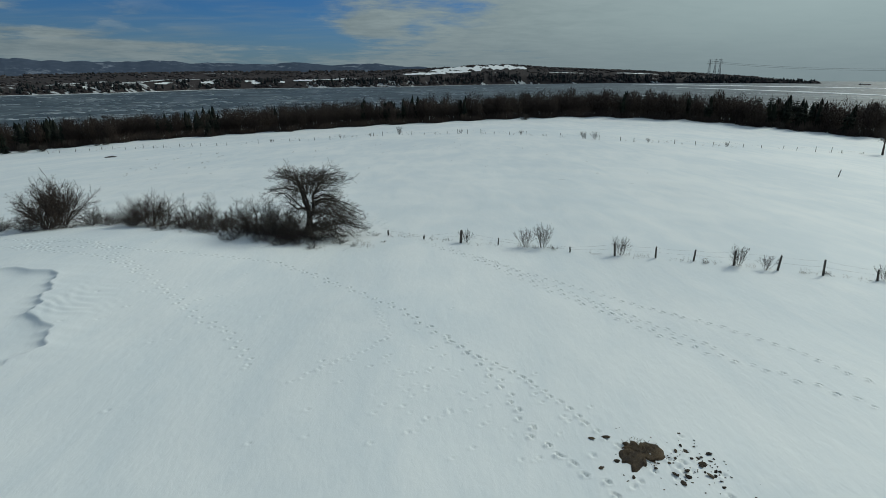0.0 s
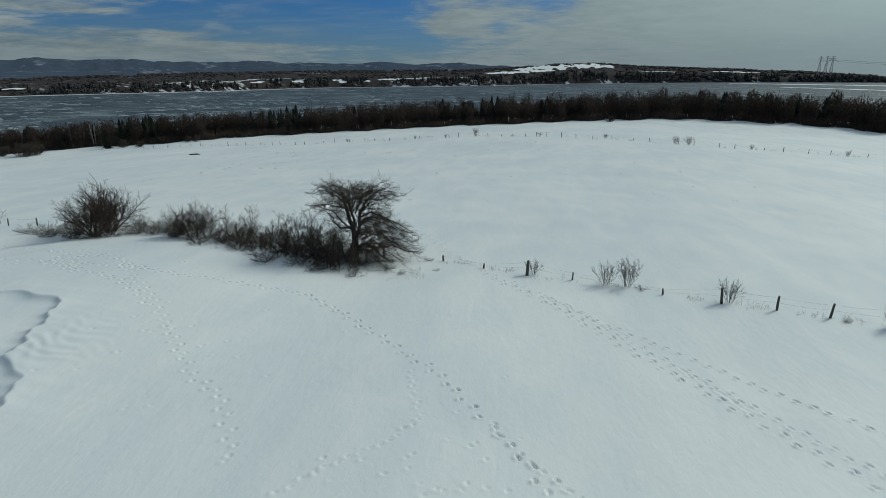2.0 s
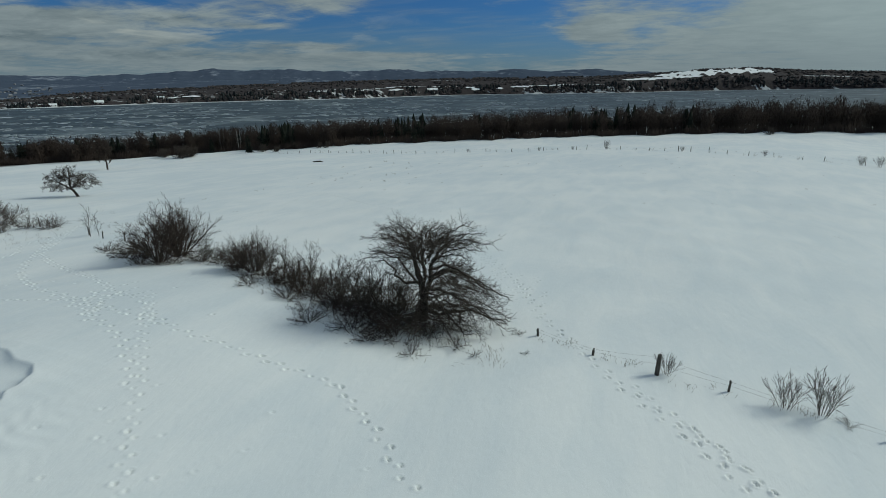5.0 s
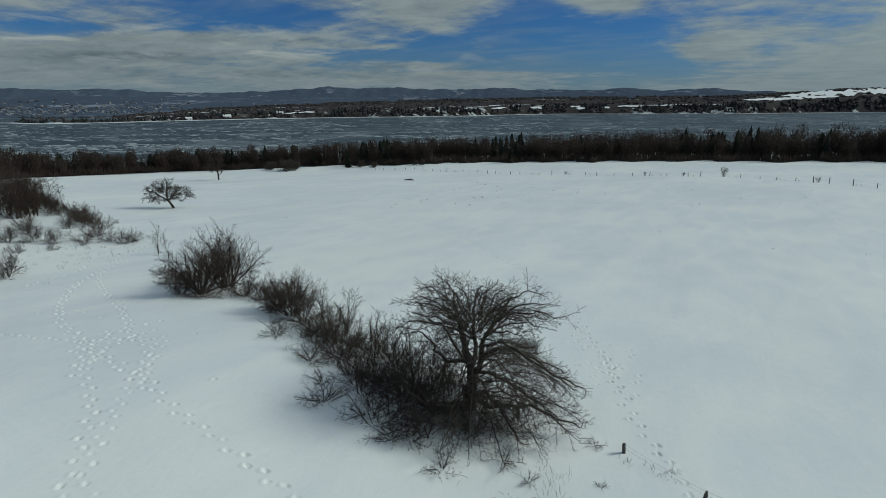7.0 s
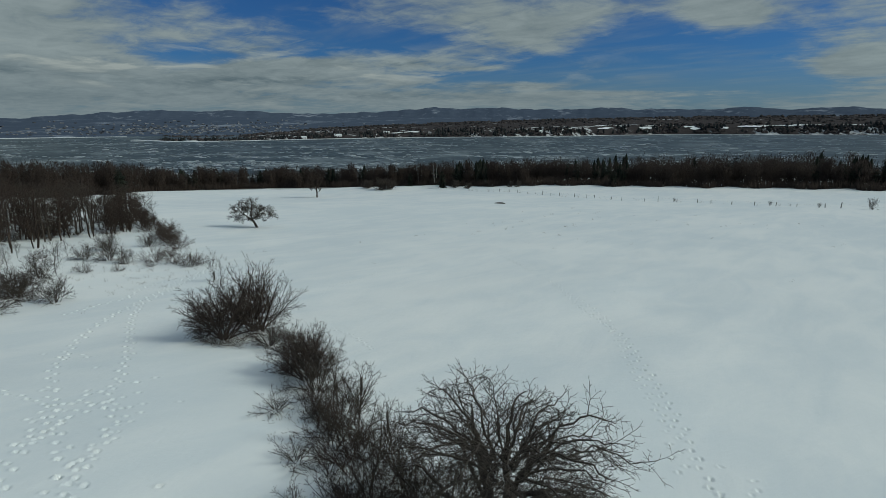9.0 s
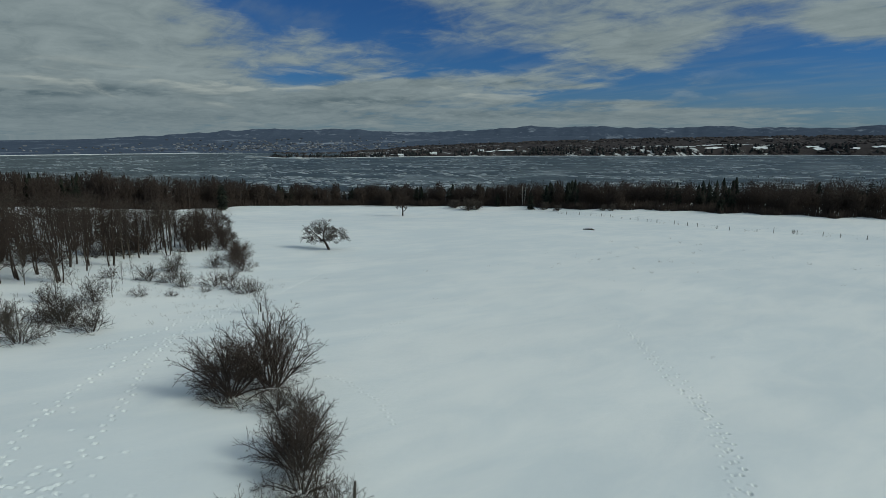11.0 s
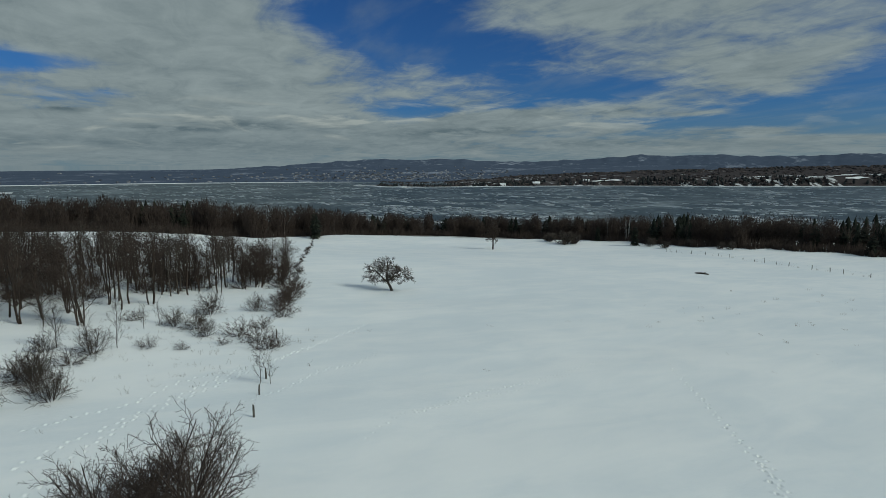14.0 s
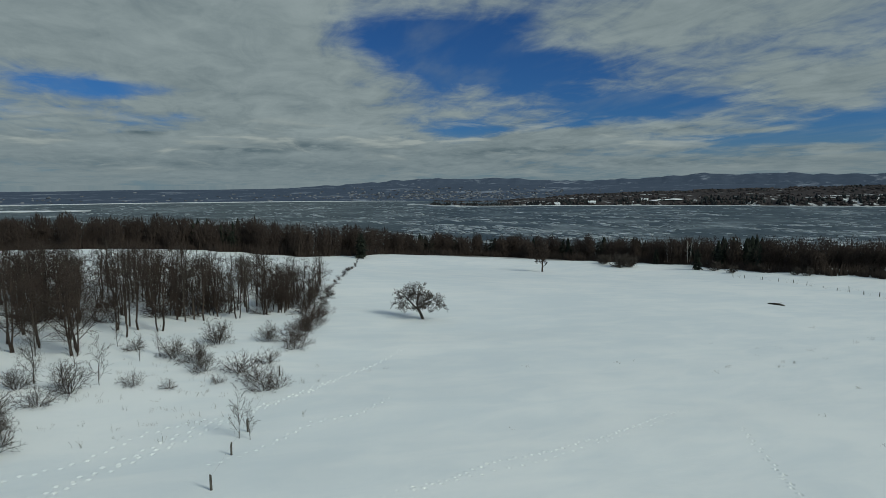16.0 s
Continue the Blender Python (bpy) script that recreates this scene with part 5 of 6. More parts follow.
spread_out(low_a, [scaled(x, y, t, s) for x, y, t, s in ((-44.6, 55.9, 0, 1.0), (-40.4, 54.2, 50, 1.35), (-36.6, 52.4, 100, 1.25), (-34.4, 52.2, 150, 1.0), (-32.4, 55.9, 200, 1.3), (-23.0, 49.4, 250, 1.0), (-18.5, 47.6, 300, 1.0),
                                                   (-14.9, 44.8, 20, 1.05), (-21.4, 50.6, 70, 0.9), (-30.0, 54.6, 10, 1.2), (-11.0, 44.4, 160, 0.9), (-27.0, 52.8, 90, 0.9), (-41.8, 55.4, 140, 1.3), (-10.6, 46.4, 20, 1.1), (-8.5, 46.9, 70, 1.0), (-11.7, 47.4, 200, 1.25), (-9.5, 47.4, 260, 1.1), (-7.4, 48.0, 310, 0.9))])
spread_out(low_b, [scaled(x, y, t, s) for x, y, t, s in ((-5.3, 45.4, 0, 0.55), (-3.9, 49.2, 60, 0.5), (-2.9, 46.6, 120, 0.3), (-8.3, 44.0, 180, 0.9), (-16.2, 46.0, 240, 0.9), (-33.2, 52.9, 300, 0.9), (-24.8, 51.0, 30, 0.6), (-6.6, 46.0, 45, 0.8),
                                                   (11.5, 45.8, 200, 0.5), (30.5, 39.5, 310, 0.45), (22.6, 42.0, 310, 0.4))])
spread_out(broom, [scaled(x, y, t, s) for x, y, t, s in ((9.2, 46.3, 90, 0.85), (10.6, 46.3, 10, 1.05), (16.7, 44.3, 33, 0.8), (24.9, 41.4, 130, 0.85), (26.6, 40.6, 250, 0.6), (4.2, 47.4, 77, 0.6), (34.0, 38.4, 40, 0.6),
                                                   (-9.5, 203.0, 0, 1.5), (46.5, 162.8, 20, 1.15), (49.5, 161.4, 80, 1.2), (12.0, 187.5, 50, 0.8), (-20.0, 203.5, 200, 0.7), (-31.0, 203.5, 20, 0.7), (64.0, 158.0, 9, 0.7), (87.0, 158.0, 9, 0.7), (-56.0, 203.5, 9, 0.7), (30.0, 174.0, 90, 0.8))])

# lone trees of the field
def crown_rungs(gap, first, cap, angle=52, flat=0.8, lift=0.1, start=0.4, twig=0.7):
    return [rung(1, 0, 0, gap, angle, first, cap, start, flat=1.0),
            rung(5, 0.09, lift, gap * 1.1, 46, 0.55, cap * 0.55, 0.2, 0.3, flat=flat, bend=0.6, sides=4),
            rung(3, 0.10, lift * 0.7, gap * 0.9, 46, 0.55, twig, 0.12, 0.4, bend=0.4),
            rung(2, 0.1, 0.05, gap * 0.9, 44, 0.55, twig * 0.5, 0.1, 0.5),
            rung(1, 0, 0, 0, 0, 0, 0)]


lone = tree(8, [[(0, 0, -0.3), (-0.25, -0.3, 0.7), (-0.6, -0.6, 1.5), (-0.7, -0.8, 2.4), (-0.5, -0.7, 3.6), (-0.6, -0.6, 5.0)], [(-0.5, -0.5, 1.3), (-1.2, -1.3, 2.2), (-2.0, -2.0, 3.0), (-2.6, -2.5, 3.9)], [(-0.6, -0.65, 1.7), (0.2, 0.2, 2.4), (1.0, 0.9, 3.0), (1.8, 1.4, 3.6)]],
            ((0.26, 0.08), (0.15, 0.05), (0.14, 0.05)), crown_rungs(0.17, 0.75, 2.6, 60, flat=0.9, start=0.27), M["bark"], "apple_tree", "lone leaning leafless apple tree with a wide crown", thin=0.027, floor=1.3)
lone.matrix_basis = scaled(-94.4, 89.6, 0, 0.98)
far_lone = tree(9, [[(0, 0, -0.3), (0.05, 0, 1.4), (-0.2, 0.1, 2.8), (0.1, 0.2, 4.4), (0.2, 0.3, 6.2)]], ((0.22, 0.07),), crown_rungs(0.24, 0.45, 2.6, 60, lift=0.2, start=0.22), M["wood_bark"], "field_tree", "small lone leafless tree on the snow", thin=0.06, floor=0.9)
far_lone.matrix_basis = scaled(-198.4, 177.6, 0, 1.65)
right_tree = tree(10, [[(0, 0, -0.3), (0.1, 0, 1.3), (0.0, 0.1, 2.4), (-0.3, 0.3, 4.0), (-0.4, 0.4, 6.0)], [(0.05, 0, 1.6), (0.8, -0.3, 3.0), (1.3, -0.4, 5.2)]], ((0.24, 0.07), (0.16, 0.05)), crown_rungs(0.25, 0.5, 2.7), M["bark"], "fence_tree", "leafless round-headed tree standing at the far fence", thin=0.02, floor=1.2)
right_tree.matrix_basis = scaled(137.0, 162.0, 80, 1.35)

# the copse and its shrubs beyond the track
def copse_kind(seed, high, wide, mat, label, trunks=1, clear=0.3):
    """A slim trunk, clear below, with ascending branches."""
    rng, stems = random.Random(seed), []
    for i in range(trunks):
        a, lean = 6.283 * (i + rng.random()) / trunks, rng.uniform(0.02, 0.06) * high + 0.25 * (trunks > 1)
        r, top = 0.25 * (trunks > 1), high * rng.uniform(0.84, 0.96)
        stems.append([(math.cos(a) * (r + lean * f ** 0.8) + rng.gauss(0, 0.07) * (f > 0), math.sin(a) * (r + lean * f ** 0.8) + rng.gauss(0, 0.07) * (f > 0), -0.3 + (top + 0.3) * f) for f in (0, 0.15, 0.3, 0.45, 0.6, 0.75, 0.9, 1.0)])
    rungs = [rung(1, 0, 0, 0.29 * trunks, 60, 0.5, wide * 1.2, clear),
             rung(3, 0.12, 0.30, 0.25, 48, 0.55, 1.3, 0.15, 0.3, bend=0.4),
             rung(1, 0.08, 0.25, 0.26, 38, 0.7, 0.75, 0.1, 0.5),
             rung(1, 0, 0, 0, 0, 0, 0)]
    return tree(seed, stems, [(0.125 / trunks ** 0.3, 0.03)] * trunks, rungs, mat, "copse_tree", label, "copse trees", thin=0.0155, floor=0.5)


copse_kinds = [
    copse_kind(20, 9.4, 2.3, M["wood_bark"], "slim leafless brown tree of the copse", 1, 0.34),
    copse_kind(21, 8.2, 3.3, M["wood_bark"], "leafless many-stemmed tree of the copse", 3, 0.2),
    copse_kind(22, 10.0, 2.2, M["bark"], "tall straight leafless tree of the copse", 1, 0.42),
    copse_kind(23, 7.0, 3.0, M["wood_bark"], "young leafless tree of the copse", 2, 0.16),
]
copse_rng = random.Random(40)
COPSE = [(-89.4, 49.5, 1), (-88.9, 54.1, 1), (-89.8, 51.7, 0), (-94.8, 56.5, 2), (-95.8, 58.7, 0), (-96.4, 57.5, 2), (-101.4, 64.4, 2), (-98.2, 60.6, 3), (-105.0, 67.5, 3), (-107.4, 72.0, 3), (-103.4, 63.2, 0)]
COPSE += [(-79.4, 48.0, 3), (-82.8, 43.8, 0), (-83.7, 40.8, 0), (-84.5, 36.0, 1), (-101.0, 69.0, 1), (-104.0, 70.5, 1), (-99.5, 66.5, 3), (-108.0, 69.0, 2), (-111.0, 72.0, 1), (-113.5, 71.0, 3), (-116.5, 73.0, 0), (-120.0, 73.5, 3), (-116.0, 76.0, 3), (-122.0, 78.0, 1), (-128.0, 79.5, 3), (-133.0, 80.0, 1), (-126.0, 76.0, 0), (-110.0, 75.0, 3), (-106.5, 66.0, 0), (-97.0, 63.0, 1), (-86.0, 31.0, 0), (-88.0, 25.0, 1)]
COPSE += [(-78.1, 47.7, 1), (-80.2, 42.3, 1), (-81.7, 44.3, 3), (-85.0, 46.0, 1), (-86.0, 51.0, 0), (-83.0, 38.0, 1), (-88.0, 41.0, 3), (-92.0, 50.5, 2)]
copse_places = {k: [] for k in range(4)}
for x, y, k in COPSE:
    copse_places[k].append(scaled(x, y, copse_rng.uniform(0, 360), copse_rng.uniform(0.85, 1.02) * (0.8 if y > 66 else 1.0) * copse_rng.uniform(0.9, 1.1)))
for _ in range(270):
    back, along = copse_rng.uniform(0.5, 30), copse_rng.uniform(-0.3, 1.05)
    fx, fy = -88 - 20 * max(0.0, along - 0.35), 22 + 50 * along
    x, y = fx - back, fy + copse_rng.uniform(-2, 2) - back * 0.1
    size = (0.92 - 0.30 * max(0.0, along - 0.55)) * copse_rng.uniform(0.72, 1.14)
    copse_places[copse_rng.randrange(4)].append(scaled(x, y, copse_rng.uniform(0, 360), size))
for k, kind in enumerate(copse_kinds):
    spread_out(kind, copse_places[k])

copse_floor = []
for _ in range(34):
    along = copse_rng.uniform(0, 1)
    copse_floor.append(scaled(-90 - 18 * max(0.0, along - 0.35) - copse_rng.uniform(0, 16), 22 + 50 * along, copse_rng.uniform(0, 360), copse_rng.uniform(1.0, 1.8)))
bank_a = shrub(50, 2.6, 2.1, M["bark"], "bank_shrub", "leafless dark shrub on the snowy bank before the copse", group="bank shrubs", stems=13, gap=0.18, thin=0.010)
bank_b = shrub(51, 2.2, 1.8, M["red_twig"], "bank_shrub", "leafless twiggy shrub on the snowy bank", group="bank shrubs", stems=12, gap=0.18, thin=0.010)
spread_out(bank_a, [scaled(x, y, t, s) for x, y, t, s in ((-81.9, 60.5, 0, 1.25), (-76.7, 56.4, 40, 0.95), (-75.1, 58.5, 80, 1.0), (-72.0, 59.3, 120, 0.9), (-66.7, 49.7, 160, 1.1), (-60.5, 46.5, 200, 1.1), (-54.4, 43.6, 240, 1.35), (-59.9, 46.6, 77, 1.1), (-55.6, 48.3, 10, 1.05), (-68.0, 46.0, 280, 0.8), (-82.8, 66.0, 320, 1.0), (-56.0, 41.0, 15, 1.1), (-60.0, 42.5, 100, 1.2))])
spread_out(bank_b, [scaled(x, y, t, s) for x, y, t, s in ((-71.0, 62.3, 0, 1.2), (-64.9, 64.1, 45, 1.0), (-68.0, 63.8, 90, 1.1), (-68.0, 54.0, 135, 0.7), (-66.6, 56.8, 180, 0.5), (-67.8, 60.5, 225, 0.5), (-82.4, 68.5, 270, 1.25), (-79.0, 68.5, 315, 1.2), (-94.5, 73.2, 20, 1.3), (-80.0, 52.6, 65, 0.8),
                                                         (-64.0, 48.4, 200, 0.9), (-85.5, 70.0, 110, 1.3), (-88.5, 71.0, 155, 1.3), (-91.5, 72.2, 200, 1.4), (-98.0, 74.2, 245, 1.4), (-62.0, 45.2, 290, 1.0), (-74.0, 65.2, 12, 0.9), (-65.6, 65.4, 80, 0.8), (-57.8, 46.8, 33, 0.7), (-53.5, 39.5, 33, 1.0))] + copse_floor)
hedge_line = [scaled(-88.0 - 174 * t, 71.0 + 48.6 * t + copse_rng.gauss(0, 0.4), 77 * i, copse_rng.uniform(0.5, 0.85) * (1.0 if t < 0.22 else 0.6), 0.9) for i, t in enumerate(np.linspace(0, 1, 46) ** 1.35)]
for i, (x, y) in enumerate(((-100.0, 72.6), (-104.0, 73.6), (-108.0, 74.4), (-112.0, 75.6), (-116.0, 76.6), (-121.0, 77.8), (-105.5, 71.4), (-114.0, 73.6))):
    hedge_line.append(scaled(x, y, 61 * i, 1.3 - 0.03 * i, 1.1))
hedge = shrub(52, 2.4, 1.7, M["wood_bark"], "field_hedge_shrub", "leafless shrub in the hedge line along the field edge", group="field edge hedge", stems=11, gap=0.22, thin=0.016)
spread_out(hedge, hedge_line)

sapling = sapling_tree(60, 3.0, 0.035, SAPLING, M["grey_twig"], "sapling", "thin pale leafless sapling in the snow", group="saplings")
spread_out(sapling, [scaled(x, y, t, s) for x, y, t, s in ((-55.0, 61.9, 0, 1.0), (-76.0, 53.5, 60, 0.8), (-68.4, 51.5, 120, 1.25), (-81.7, 50.8, 180, 0.9), (-54.6, 62.6, 220, 0.75), (-78.0, 55.0, 250, 0.8), (-74.5, 48.5, 300, 1.0))])
bare = tree(61, [[(0, 0, -0.2), (0.05, 0, 0.9), (0, 0.1, 1.9), (0.1, 0.1, 3.2), (0.1, 0.0, 4.6)]], ((0.06, 0.02),), crown_rungs(0.22, 0.5, 2.2, 46, 1.0, 0.3, 0.16), M["grey_twig"], "young_tree", "spreading pale leafless young tree before the copse", group="young trees", thin=0.008, floor=0.3)
spread_out(bare, [scaled(-69.4, 46.8, 0, 0.82), scaled(-78.5, 44.5, 90, 0.9), scaled(-72.5, 41.0, 200, 0.9)])

# ---- shore woods ----
wood_rng = random.Random(70)
def shore_kind(seed, high, wide, trunks):
    rng = random.Random(seed)
    v, f, cv, cf = [], [], [], []
    for i in range(trunks):
        x, y = rng.gauss(0, 1.2) * (trunks > 1), rng.gauss(0, 1.2) * (trunks > 1)
        tube(v, f, [Vector((x, y, -0.4)), Vector((x * 1.2, y * 1.2, high * 0.4)), Vector((x * 1.5 + rng.gauss(0, 0.4), y * 1.5, high * 0.85))], [0.17, 0.12, 0.05], 4)
    haze((cv, cf), rng, (0, 0, high * 0.56), (wide, wide, high * 0.47), 480, 1.4, 0.068, Vector((0, 0, -high * 0.1)), 0.15, -0.55, 0.4, False, 0.25, 0.5)
    return plant("shore_tree", ((v, f), (cv, cf)), (M["shore_bark"], M["shore_bark"]), ("trunk", "crown"), "leafless brown tree at the edge of the shore woods", "tree", "shore trees")


far_kinds = [shore_kind(71, 9.5, 2.8, 2), shore_kind(72, 8.0, 3.0, 3), shore_kind(73, 10.5, 2.7, 1)]
firs = [fir(80 + i, h, b, M["fir"], M["wood_bark"], "shore_fir", "dark evergreen fir in the shore woods", group="shore firs") for i, (h, b) in enumerate(((8.6, 0.27), (9.8, 0.23)))]
birch = tree(85, [[(-0.5, 0, -0.3), (-0.6, 0, 3), (-0.9, 0, 6.5), (-1.0, 0, 9.6)], [(0.5, 0, -0.3), (0.6, 0.1, 3), (0.9, 0.1, 6.0), (1.0, 0.1, 8.8)]], ((0.13, 0.04), (0.12, 0.04)), crown_rungs(0.5, 0.3, 1.6, 34, 1.0, 0.4, 0.35), M["birch"], "birch_tree", "pale-stemmed leafless birch at the wood's edge", group="birches", thin=0.03, floor=2.0)


def edge_r(az):
    """How far off the field ends."""
    return float(np.interp(az, (-50, -37, -26, -17, -1, 13, 20, 25, 34, 38, 48, 56, 62, 66, 70, 90, 110), (270, 280, 292, 292, 268, 268, 272, 280, 290, 306, 326, 334, 318, 286, 262, 262, 260))) + 2.2 * math.sin(az * 1.7) + 3.0 * noise.noise(Vector((az * 1.3, 4, 0)))


def wood_size(az):
    """Taller woods where they stand higher against the river."""
    return float(np.interp(az, (-45, -26, -16, -8, 9, 24, 35, 60, 66, 72, 110), (1.32, 1.32, 1.28, 1.18, 1.0, 1.15, 1.3, 1.3, 1.38, 1.48, 1.5)))


rows = {k: [] for k in range(6)}
for i in range(290):
    az = -46 + 156 * (i + wood_rng.random()) / 290
    r = edge_r(az) + wood_rng.uniform(1, 16)
    p = at_bearing(az, r)
    evergreen = noise.noise(Vector((az * 0.16, 0, 3))) + 0.5 * noise.noise(Vector((az * 0.7, 5, 3))) > (0.12 if az < 76 else 0.45)
    k = (3 + wood_rng.randrange(2)) if evergreen and wood_rng.random() < 0.7 else wood_rng.randrange(3)
    rows[k].append(scaled(p.x, p.y, wood_rng.uniform(0, 360), wood_size(az) * wood_rng.uniform(0.84, 1.04), 0.86 if k > 2 else 1.0, sink=0.2))
for i in range(34):
    az = wood_rng.uniform(-44, 14)
    p = at_bearing(az, edge_r(az) + wood_rng.uniform(8, 30))
    rows[3 + i % 2].append(scaled(p.x, p.y, wood_rng.uniform(0, 360), wood_size(az) * wood_rng.uniform(0.9, 1.2), 0.86))
for x, y, size in ((-173.0, 231.5, 1.05), (-198.1, 235.0, 0.85), (-218.2, 247.0, 0.9)):
    rows[3].append(scaled(x, y, 0, size))
rows[4].append(scaled(-251.0, 117.5, 0, 1.35))
rows[3].append(scaled(-256.0, 119.5, 0, 1.3))
for x, y, turn in ((-196.0, 240.0, 30), (-188.0, 243.0, 80), (-205.0, 244.0, 140)):
    rows[5].append(scaled(x, y, turn, 1.05))
for k, kind in enumerate([*far_kinds, *firs, birch]):
    spread_out(kind, rows[k])


def build_deep_woods():
    """The ranks behind the wood's edge, too many to count."""
    rng = random.Random(90)
    twigs, needles = ([], []), ([], [])
    for _ in range(1500):
        az = rng.uniform(-46, 112)
        back = 4 + 90 * rng.random() ** 1.7
        p = at_bearing(az, edge_r(az) + back)
        p.z = ground_z(p.x, p.y) - 0.3
        evergreen = noise.noise(Vector((az * 0.16, 0, 3))) + 0.5 * noise.noise(Vector((az * 0.7, 5, 3))) > (0.12 if az < 76 else 0.45)
        high = wood_size(az) * (9.4 + back * 0.03) * rng.uniform(0.88, 1.05)
        if evergreen and rng.random() < 0.5:
            high *= 0.9
            for k in range(5):
                b, z, r = len(needles[0]), p.z + high * (0.1 + 0.17 * k), high * 0.24 * (1 - 0.15 * k)
                turn = rng.random()
                for i in range(6):
                    a = 6.283 * i / 6 + turn
                    q = r * rng.uniform(0.65, 1.2)
                    needles[0].append((p.x + math.cos(a) * q, p.y + math.sin(a) * q, z - r * rng.uniform(0.1, 0.5)))
                needles[0].append((p.x, p.y, z + high * 0.26))
                for i in range(6):
                    needles[1].append((b + i, b + (i + 1) % 6, b + 6))
        else:
            top = p + Vector((rng.gauss(0, 0.4), rng.gauss(0, 0.4), high * 0.85))
            tube(*twigs, [p, top], [0.14, 0.05], 3)
            wide = high * rng.uniform(0.22, 0.32)
            haze(twigs, rng, (p.x, p.y, p.z + high * 0.55), (wide, wide, high * 0.46), 84, 1.4, 0.075, p + Vector((0, 0, high * 0.05)), 0.2, -2.0, p.z + 0.5, False)
    thing("deep_woods", mesh_from("deep_woods", *twigs), M["shore_bark"], "dense brown leafless woods sloping to the river", "woods", "stuff")
    thing("deep_firs", mesh_from("deep_firs", *needles, smooth=False), M["fir"], "dark firs scattered through the shore woods", "woods", "stuff")
    # undergrowth along the edge and between the trunks
    v, f = [], []
    for _ in range(34000):
        az = rng.uniform(-46, 110)
        back = rng.random() ** 1.5 * 9 - 1 if rng.random() < 0.6 else rng.uniform(4, 60)
        p = at_bearing(az, edge_r(az) + back)
        p.z = ground_z(p.x, p.y) - 0.1
        way = Vector((rng.gauss(0, 0.13), rng.gauss(0, 0.13), 1)) * rng.uniform(1.2, 3.2 + 2.2 * min(1.0, max(0.0, back) / 9)) * wood_size(az)
        spike((v, f), p, p + way, 0.17)
    thing("undergrowth", mesh_from("undergrowth", v, f), M["shore_bark"], "brown leafless brush under the shore woods", "undergrowth", "stuff")


build_deep_woods()
edge_bush = shrub(95, 2.6, 2.1, M["bark"], "edge_bush", "spreading leafless bush at the edge of the shore woods", group="edge bushes", stems=13, gap=0.22, thin=0.036)
spread_out(edge_bush, [scaled(x, y, t, s, 1.0) for x, y, t, s in ((-210.4, 217.0, 0, 2.0), (-213.5, 220.0, 50, 1.7), (-217.8, 225.0, 90, 1.4), (-197.0, 215.0, 130, 2.3), (-199.5, 219.0, 170, 2.5), (-194.5, 218.0, 30, 2.0), (-157.2, 231.5, 20, 1.3), (-140.4, 241.5, 70, 1.2), (-137.0, 242.5, 70, 1.3), (-127.2, 257.2, 10, 1.5), (-166.0, 233.5, 100, 1.6), (-153.8, 242.5, 200, 1.4),
                                                                  (48.0, 268.0, 60, 1.3), (154.0, 238.0, 10, 1.3), (162.0, 232.0, 10, 1.3))])


# ---- fences ----
def post_mesh(seed, high, r):
    rng = random.Random(seed)
    v, f = [], []
    pts = [Vector((0, 0, -0.4)), Vector((rng.gauss(0, 0.01), rng.gauss(0, 0.01), high * 0.4)), Vector((rng.gauss(0, 0.015), rng.gauss(0, 0.015), high * 0.8)), Vector((0.01, 0, high))]
    tube(v, f, pts, [r * 1.1, r, r * 0.95, r * 0.82], 8, cap=True)
    for i in range(8):
        x, y, z = v[-8 + i]
        v[-8 + i] = (x, y, z + rng.uniform(-0.04, 0.03))
    return mesh_from("post", v, f, False)


def build_fence(name, label, posts, wires, group="", sag=0.05):
    """posts: x, y, height, thickness, lean sideways, lean along."""
    fence = empty(name, posts[0][0], posts[0][1], ground_z(*posts[0][:2]), label, "fence", group)
    base = Vector(fence.matrix_basis.translation)
    tops = []
    for n, (x, y, high, r, la, lb) in enumerate(posts):
        ob = part("post", post_mesh(n + len(posts), high, r), M["post"], fence)
        m = pose(x, y, ground_z(x, y) - 0.02, la, lb, n * 47)
        ob.matrix_basis = Matrix.Translation(-base) @ m
        tops.append((m, high))
    for level in wires:
        for (ma, ha), (mb, hb) in zip(tops, tops[1:]):
            a, b = ma @ Vector((0, 0, ha * level)), mb @ Vector((0, 0, hb * level))
            pts = [a.lerp(b, k / 6) - Vector((0, 0, sag * 4 * (k / 6) * (1 - k / 6))) - base for k in range(7)]
            v, f = [], []
            tube(v, f, pts, [0.003] * 7, 3)
            part("wire", mesh_from("wire", v, f), M["wire"], fence)
    return fence


NEAR_POSTS = [(-2.7, 49.4, 0.55, 0.075, 8, 0), (0.5, 48.1, 0.42, 0.07, 0, 4), (3.7, 47.2, 1.12, 0.11, 2, 3), (6.9, 46.8, 0.62, 0.055, 0, -2), (12.7, 45.1, 0.5, 0.06, 3, 0), (16.1, 44.0, 1.15, 0.085, 4, 6),
              (19.2, 43.3, 1.02, 0.075, 6, 5), (21.9, 42.5, 0.98, 0.07, 2, 3), (24.6, 41.5, 1.25, 0.075, -2, 2), (27.4, 40.4, 1.2, 0.08, 5, 5), (30.0, 39.1, 1.25, 0.075, 4, 6), (33.3, 38.1, 0.9, 0.07, 0, 5), (36.4, 36.9, 1.1, 0.075, 3, 2)]
build_fence("field_fence", "old wire fence with leaning weathered posts in the snow", NEAR_POSTS, (0.9, 0.55))
